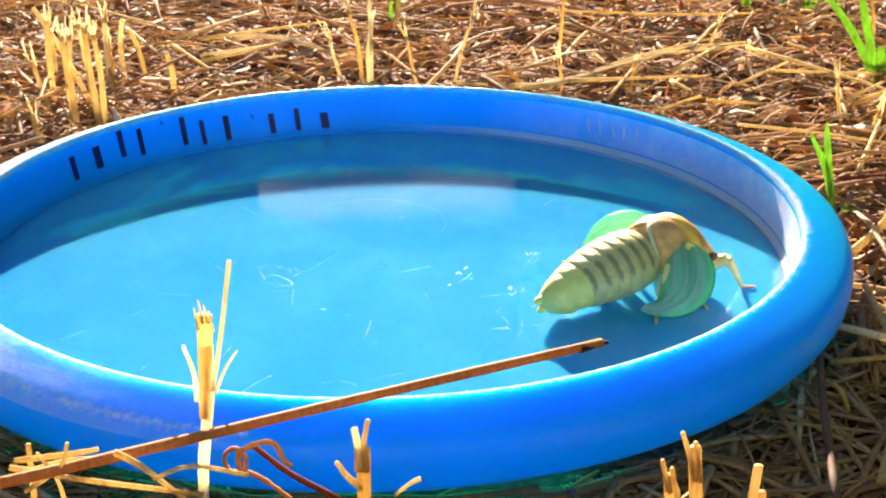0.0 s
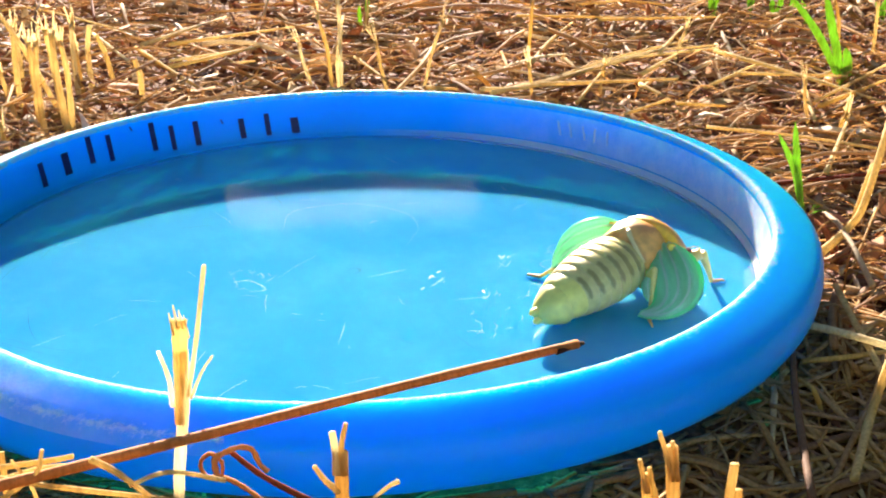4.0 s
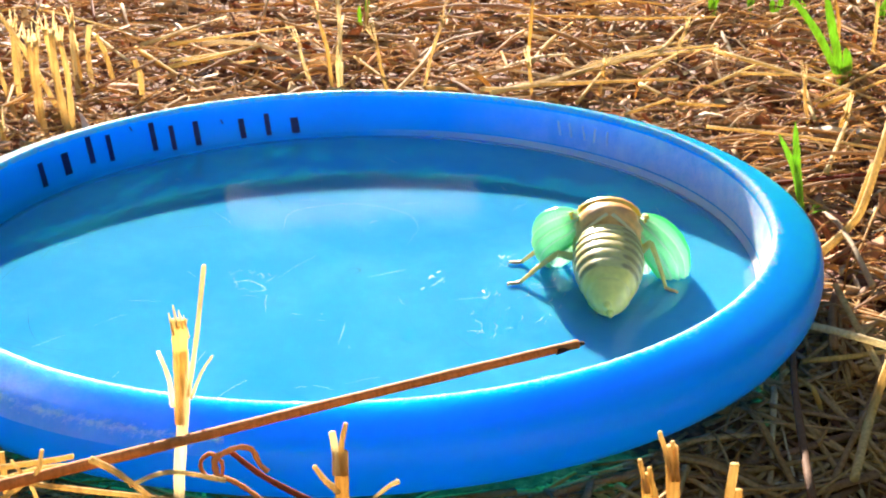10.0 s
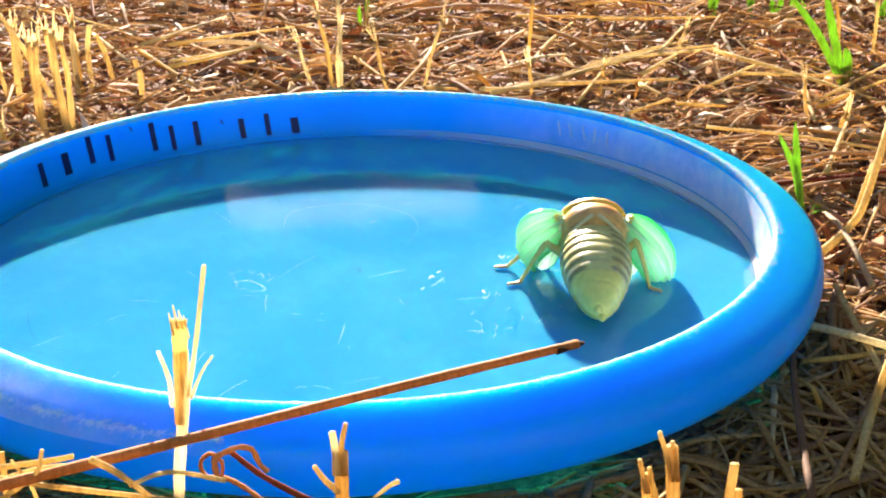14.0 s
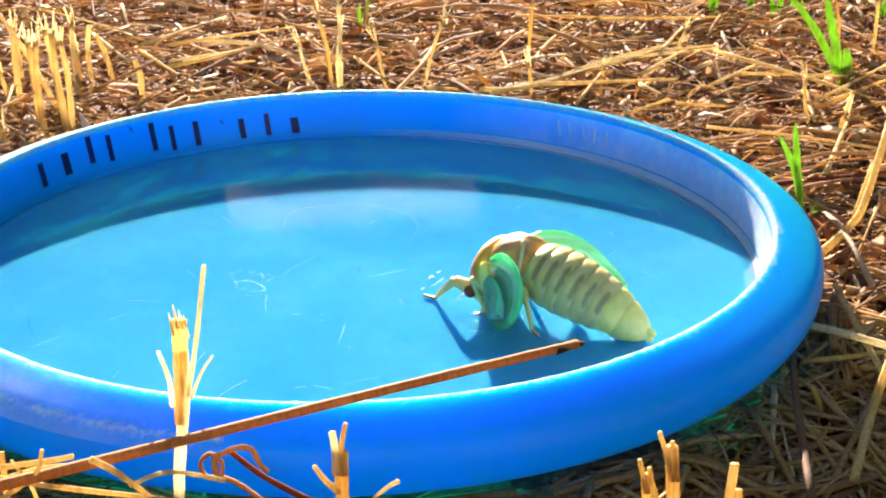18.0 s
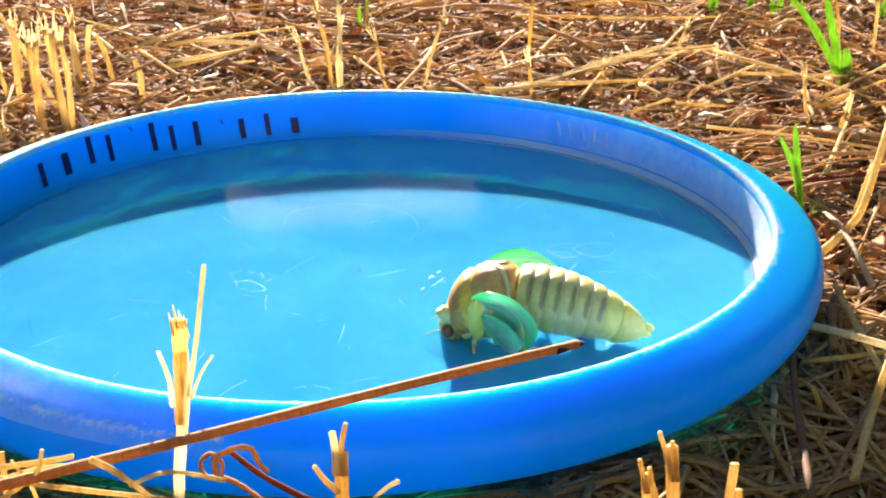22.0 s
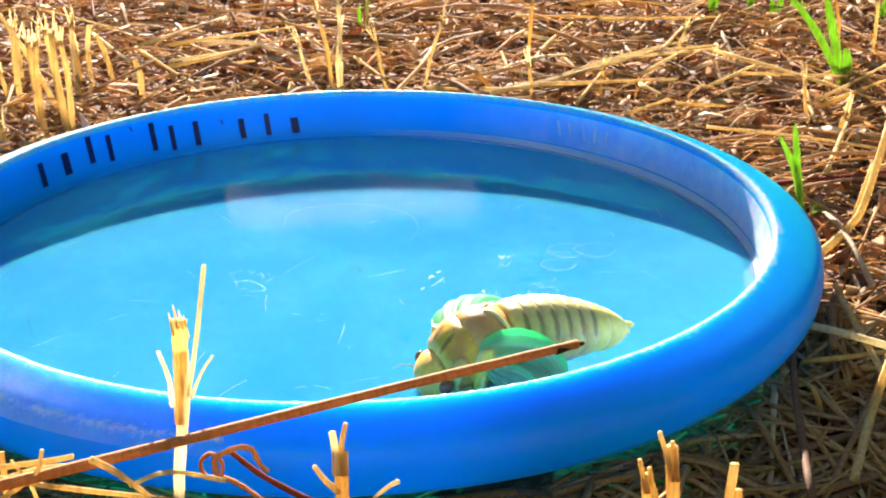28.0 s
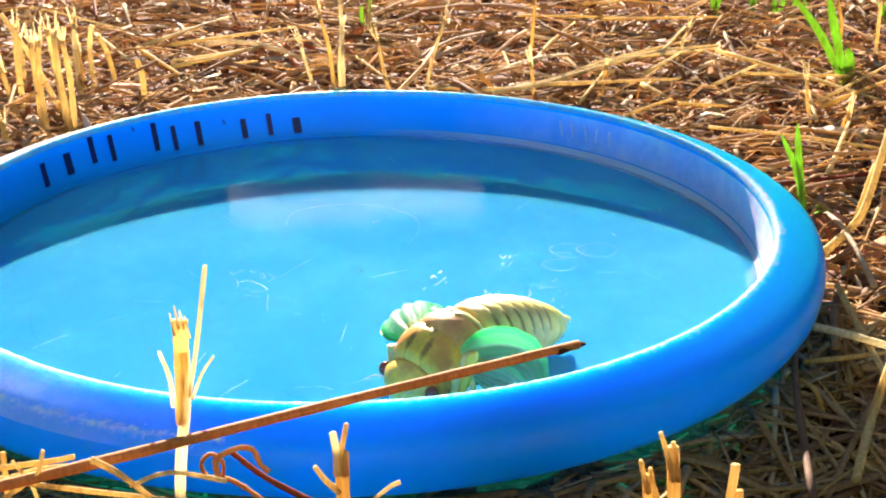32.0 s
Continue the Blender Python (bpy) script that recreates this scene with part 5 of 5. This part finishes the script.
for side in (1, -1):
    strips = []
    for k in range(STRIPS):
        x0 = 0.00062 * k
        rows = []
        for x in np.linspace(x0 - (0.0004 if k else 0.0008), x0 + 0.00062 + 0.0004, 3):
            cy, w = wing_outline(x)
            rows.append((x - x0, cy, w, 0.0))
        name = "wing_root" if k == 0 else "wing_tip" if k == STRIPS - 1 else "wing_strip"
        strips.append(part(name, wing_piece(name, rows, side, k == STRIPS - 1), cicada, "crumpled soft mint green wing" if k < STRIPS - 1 else "pale green curled wing tip"))
    hind = part("hindwing", wing_piece("hindwing", [(-0.0010, 0, 0.0012, 0), (0.0010, 0, 0.0022, 0), (0.0035, 0, 0.0029, 0.0002), (0.0060, 0, 0.0028, 0), (0.0080, 0, 0.0018, -0.0004), (0.0088, 0, 0.0008, -0.0006)], side), cicada, "short pale green hind wing")
    wings[side] = strips + [hind]

LEGS = {}
HIPS = ((0.0115, 0.0038, -0.0040), (0.0070, 0.0042, -0.0048), (0.0020, 0.0042, -0.0046))
STANCE = ((0.0235, 0.0055), (0.0110, 0.0080), (-0.0025, 0.0095))
STANCE_WIDE = ((0.0165, 0.0172), (0.0070, 0.0200), (-0.0050, 0.0195))  # the left legs while it rests by the wall
STANCE_TUCKED = ((0.0130, 0.0065), (0.0090, 0.0090), (-0.0015, 0.0095))  # drawn in, once it has turned
STANCE_RIGHT = ((0.0215, 0.0090), (0.0085, 0.0115), (-0.0040, 0.0125))
FEMUR, TIBIA = (0.0075, 0.0080, 0.0082), (0.0084, 0.0098, 0.0108)
for k in range(3):
    for side in (1, -1):
        r = (0.0023, 0.0016, 0.0014)[k]
        upper = part("femur", stem("femur", [(-0.0006, 0, 0), (FEMUR[k] * 0.45, 0, -0.0003), (FEMUR[k], 0, 0)], r, r * 0.55, LEG, 9, 0.04), cicada, "pale yellow upper leg")
        lower = part("tibia", stem("tibia", [(0, 0, 0), (TIBIA[k] * 0.5, 0, 0.0002), (TIBIA[k], 0, 0)], r * 0.5, 0.00042, LEG, 7, 0.04), cicada, "pale yellow lower leg")
        toe = part("tarsus", stem("tarsus", [(-0.0002, 0, 0), (0.0014, 0, -0.0001), (0.0027, 0, 0), (0.0032, 0, -0.0003)], 0.00045, 0.00022, FOOT, 6, 0.05), cicada, "orange tan foot")
        LEGS[k, side] = (upper, lower, toe)

# how it moves: seconds, joint x, y, z, heading, thorax pitch, abdomen turn and pitch, head pitch (metres, degrees)
GAIT_A = [
    (0, 0.0567, -0.0294, 0.0084, 23, 5, 5, 6, -10),
    (2, 0.0580, -0.0316, 0.0086, 38, 4, -11, 8, -10),
    (3.5, 0.0582, -0.0302, 0.0077, 36, 8, 1, 2, -10),
    (5.5, 0.0595, -0.0285, 0.0069, 33, 9, 8, -1, -10),
    (6, 0.0610, -0.0278, 0.0081, 27, 8, 14, 3, -10),
    (7, 0.0595, -0.0251, 0.0072, 32, 16, 19, -9, -10),
    (8, 0.0602, -0.0270, 0.0068, 38, 8, 13, -4, -10),
]
GAIT_B = [
    (8.5, 0.0589, -0.0203, 0.0059, 71, 15, 0, -12, -10),
    (9, 0.0574, -0.0203, 0.0070, 78, 13, 0, -7, -10),
    (10, 0.0575, -0.0201, 0.0073, 79, 12, 0, -5, -10),
    (11, 0.0578, -0.0204, 0.0070, 77, 13, 0, -6, -10),
    (12, 0.0575, -0.0221, 0.0080, 76, 11, 0, -2, -10),
    (13, 0.0562, -0.0205, 0.0074, 79, 12, 0, -5, -10),
    (14, 0.0540, -0.0216, 0.0078, 82, 11, 0, -3, -10),
    (14.5, 0.0505, -0.0211, 0.0067, 90, 13, 0, -8, -10),
    (16.5, 0.0446, -0.0290, 0.0083, 127, 2, -26, 2, -36),
    (17, 0.0427, -0.0312, 0.0081, 138, 3, -28, 0, -38),
    (17.5, 0.0412, -0.0345, 0.0099, 151, -13, -25, 28, -26),
    (18, 0.0383, -0.0392, 0.0103, 139, -13, 6, 31, -24),
    (19, 0.0380, -0.0440, 0.0101, 166, -7, -2, 25, -16),
]
GAIT_C = [
    (20, 0.0352, -0.0444, 0.0095, 160, -14, 4, 30, -21),
    (21, 0.0348, -0.0483, 0.0096, 162, -19, 4, 33, -9),
    (22, 0.0328, -0.0485, 0.0091, 164, -19, 4, 32, -4),
    (23, 0.0293, -0.0502, 0.0086, 170, -22, 3, 32, 1),
    (24, 0.0284, -0.0499, 0.0095, 172, -19, 0, 31, -17),
    (25, 0.0280, -0.0498, 0.0097, 173, -27, 1, 41, -4),
    (25.5, 0.0271, -0.0516, 0.0102, 183, -24, -2, 41, -11),
]
GAIT_D = [
    (27.5, 0.0296, -0.0619, 0.0077, 194, -16, 3, 22, 14),
    (28, 0.0278, -0.0649, 0.0083, 197, -19, 0, 26, 19),
    (29, 0.0252, -0.0643, 0.0086, 209, -18, -8, 28, 18),
    (30, 0.0221, -0.0667, 0.0075, 216, -11, -4, 18, 19),
    (31, 0.0213, -0.0662, 0.0078, 212, -12, 7, 20, 20),
    (32, 0.0204, -0.0663, 0.0087, 218, -14, -1, 25, 23),
]
# wings: seconds, way (0 ahead, 90 aside, 180 back), rise, which way the face looks (as way) and its lift, curl of the inner and the outer half,
# bend of both within the wing's plane; the left one, then the right one
FLAP_LEFT = [
    (0, 136, -14, 200, 34, -20, -30, 0, 10), (8, 136, -18, 195, 34, -26, -40, 0, 10), (9, 100, -20, 178, 36, -70, -110, 0, 0), (14, 100, -20, 178, 36, -70, -110, 0, 0),
    (14.5, 100, -22, 170, 40, -60, -90, 0, 0), (16.5, 118, -42, 120, 150, 30, 130, 0, 0), (17, 128, -40, 100, 175, 40, 170, 0, 0), (17.5, 146, -24, 90, 185, -10, -30, 30, 30),
    (18, 156, 4, 90, 190, -10, -10, 60, 50)]
FLAP_LEFT_LATE = [
    (18.5, 166, 16, 90, 140, -80, -70, 20, 20), (19, 172, 26, 90, 92, -160, -150, 0, 0), (19.5, 168, 20, 90, 140, -50, -50, 50, 30), (20, 160, 4, 90, 160, -4, 6, 84, -6),
    (21, 160, 4, 90, 160, -4, 6, 84, -6), (22, 162, 4, 90, 158, -6, 0, 84, 0), (23, 164, 10, 90, 156, -10, -10, 90, 50), (24, 164, 10, 90, 156, -10, -10, 90, 40),
    (25.5, 162, 8, 90, 156, -6, -10, 84, 20)]
FLAP_LEFT_LAST = [(27.5, 160, 6, 90, 196, -10, -20, 20, 40), (32, 158, 4, 90, 196, -10, -20, 20, 40)]
FLAP_RIGHT = [
    (0, 112, -26, 128, 42, -4, -20, 6, 35), (8, 110, -26, 132, 42, -4, -20, 6, 35), (9, 104, -37, 172, 34, -6, -14, 0, 20), (14, 104, -37, 172, 34, -6, -14, 0, 20),
    (16.5, 114, -16, 196, 50, -8, -10, 0, 0), (17, 122, -10, 210, 54, -4, -4, 0, 6), (17.5, 128, -2, 225, 55, -6, -10, 0, 0), (18, 136, -2, 235, 55, -8, -12, 0, 0),
    (18.5, 152, 0, 255, 50, -16, -20, 0, 0), (19, 156, -6, 265, 45, -22, -24, 0, 0)]
FLAP_RIGHT_LATE = [
    (20, 154, -4, 270, 40, -24, -30, 0, 0), (21, 148, 24, 282, 16, -20, -34, 0, 0), (21.4, 152, 4, 275, 40, -24, -30, 0, 0), (22, 152, 10, 275, 36, -24, -30, 0, 0),
    (25.5, 154, 0, 275, 40, -24, -30, 0, 0), (28, 112, 0, 310, 40, -26, -36, 0, 0), (32, 112, -2, 310, 40, -26, -36, 0, 0)]


def reading(table, t):
    """The table's values at t, eased from row to row."""
    ts = [r[0] for r in table]
    i = max(0, min(len(ts) - 2, sum(1 for q in ts if q <= t) - 1))
    u = max(0.0, min(1.0, (t - ts[i]) / (ts[i + 1] - ts[i])))
    u = u * u * (3 - 2 * u)
    return [a + (b - a) * u for a, b in zip(table[i][1:], table[i + 1][1:])]


def turn_to(x_way, z_hint):
    x = Vector(x_way).normalized()
    y = Vector(z_hint).cross(x).normalized()
    return Matrix((x, y, x.cross(y))).transposed().to_4x4()


def rot(axis, deg):
    return Matrix.Rotation(radians(deg), 4, axis)


def body_at(t):
    """The poses of the cicada and its parts at t, but for the legs."""
    jx, jy, jz, yaw, pitch, turn, bend, nod = reading(GAIT_A + GAIT_B + GAIT_C + GAIT_D, t)
    root = pose(jx, jy, 0, 0, 0, yaw)
    trunk = Matrix.Translation((0, 0, jz)) @ rot("Y", -pitch)
    out = {thorax: trunk}
    out[collar] = trunk @ Matrix.Translation((0.0082, 0, 0.0004)) @ rot("Y", -nod * 0.45)
    out[head] = out[collar] @ Matrix.Translation((0.0054, 0, -0.0004)) @ rot("Y", -nod * 0.55)
    m = trunk.copy()
    for i, seg in enumerate(segments):
        if i:
            m = m @ Matrix.Translation((-(AB_S[i] - AB_S[i - 1]) * AB_LEN, 0, 0))
        share = 0.85 if i == 0 else 0.15 / 3.5
        m = m @ rot("Z", turn * share) @ rot("Y", -bend * share)
        out[seg] = m
    for side, table in ((1, FLAP_LEFT + FLAP_LEFT_LATE + FLAP_LEFT_LAST), (-1, FLAP_RIGHT + FLAP_RIGHT_LATE)):
        way, rise, face, lift, c1, c2, b1, b2 = reading(table, t)
        a, e, g, q = radians(way) * side, radians(rise), radians(face) * side, radians(lift)
        d = Vector((math.cos(a) * math.cos(e), math.sin(a) * math.cos(e), math.sin(e)))
        at = trunk @ Vector((0.0068, 0.0072 * side, 0.0022))
        m = Matrix.Translation(at) @ turn_to(d, (math.cos(g) * math.cos(q), math.sin(g) * math.cos(q), math.sin(q)))
        w = wings[side]
        out[w[STRIPS]] = m @ Matrix.Translation((0.0016, 0.0022 * side, -0.0015)) @ rot("Z", 34 * side) @ rot("Y", 12)
        for k in range(STRIPS):
            if k:
                m = m @ Matrix.Translation((WING_STEP, 0, 0)) @ rot("Z", side * (0 if k < 6 else b1 / 12 if k < 18 else b2 / 14)) @ rot("Y", -(0 if k < 6 else c1 / 12 if k < 18 else c2 / 14))
            out[w[k]] = m
    return root, trunk, out


def leg_at(k, side, root, trunk, foot):
    """Upper leg, lower leg and foot between the hip and a foot's place on the plate."""
    x, y, z = HIPS[k]
    hip = trunk @ Vector((x, y * side, z))
    hip.z = max(hip.z, 0.0022)
    goal = root.inverted() @ Vector((foot[0], foot[1], plate_z(*foot) + 0.0005))
    d = goal - hip
    a, b = FEMUR[k], TIBIA[k]
    if d.length > (a + b) * 0.985:
        d = d.normalized() * (a + b) * 0.985
    ln = d.length
    along = (a * a - b * b + ln * ln) / (2 * ln)
    high = math.sqrt(max(0.0, a * a - along * along))
    w = d.normalized()
    up = Vector((0, 0.35 * side, 1))
    up = (up - w * up.dot(w)).normalized()
    knee = hip + w * along + up * high
    end = hip + d
    m1 = Matrix.Translation(hip) @ turn_to(knee - hip, up)
    m2 = Matrix.Translation(knee) @ turn_to(end - knee, up)
    out = Vector((d.x * 0.6 + (0.5 if k == 0 else -0.2) * 0.01, d.y, 0.0))
    m3 = Matrix.Translation(end) @ turn_to(out + Vector((0, 0, -0.0002)), (0, 0, 1))
    return m1, m2, m3


def motions():
    """All that moves: the cicada on its way over the plate and each of its parts."""
    times = [i * 0.25 for i in range(129)]
    rows, feet = {}, {}
    for t in times:
        root, trunk, made = body_at(t)
        rows.setdefault(cicada, []).append((t, root))
        for ob, m in made.items():
            rows.setdefault(ob, []).append((t, m))
        for (k, side), obs in LEGS.items():
            reach = max(0.0, min(1.0, (20.5 - t) / 1.5))
            rest = max(0.0, min(1.0, (16.0 - t) / 1.5))
            x, y = Vector(STANCE_TUCKED[k]).lerp(Vector((STANCE if side > 0 else STANCE_TUCKED)[k]), reach).lerp(Vector((STANCE_WIDE if side > 0 else STANCE_RIGHT)[k]), rest)
            goal = root @ Vector((x, y * side, 0))
            r = math.hypot(goal.x, goal.y)
            if r > 0.0925:
                goal *= 0.0925 / r
            held = feet.get((k, side))
            lag = 0.0035 + 0.0012 * ((k + (side > 0)) % 2)
            if held is None or math.hypot(goal.x - held[0], goal.y - held[1]) > lag:
                feet[k, side] = (goal.x, goal.y)
            for ob, m in zip(obs, leg_at(k, side, root, trunk, feet[k, side])):
                rows.setdefault(ob, []).append((t, m))
    for ob, path in rows.items():
        walk(ob, path)


motions()
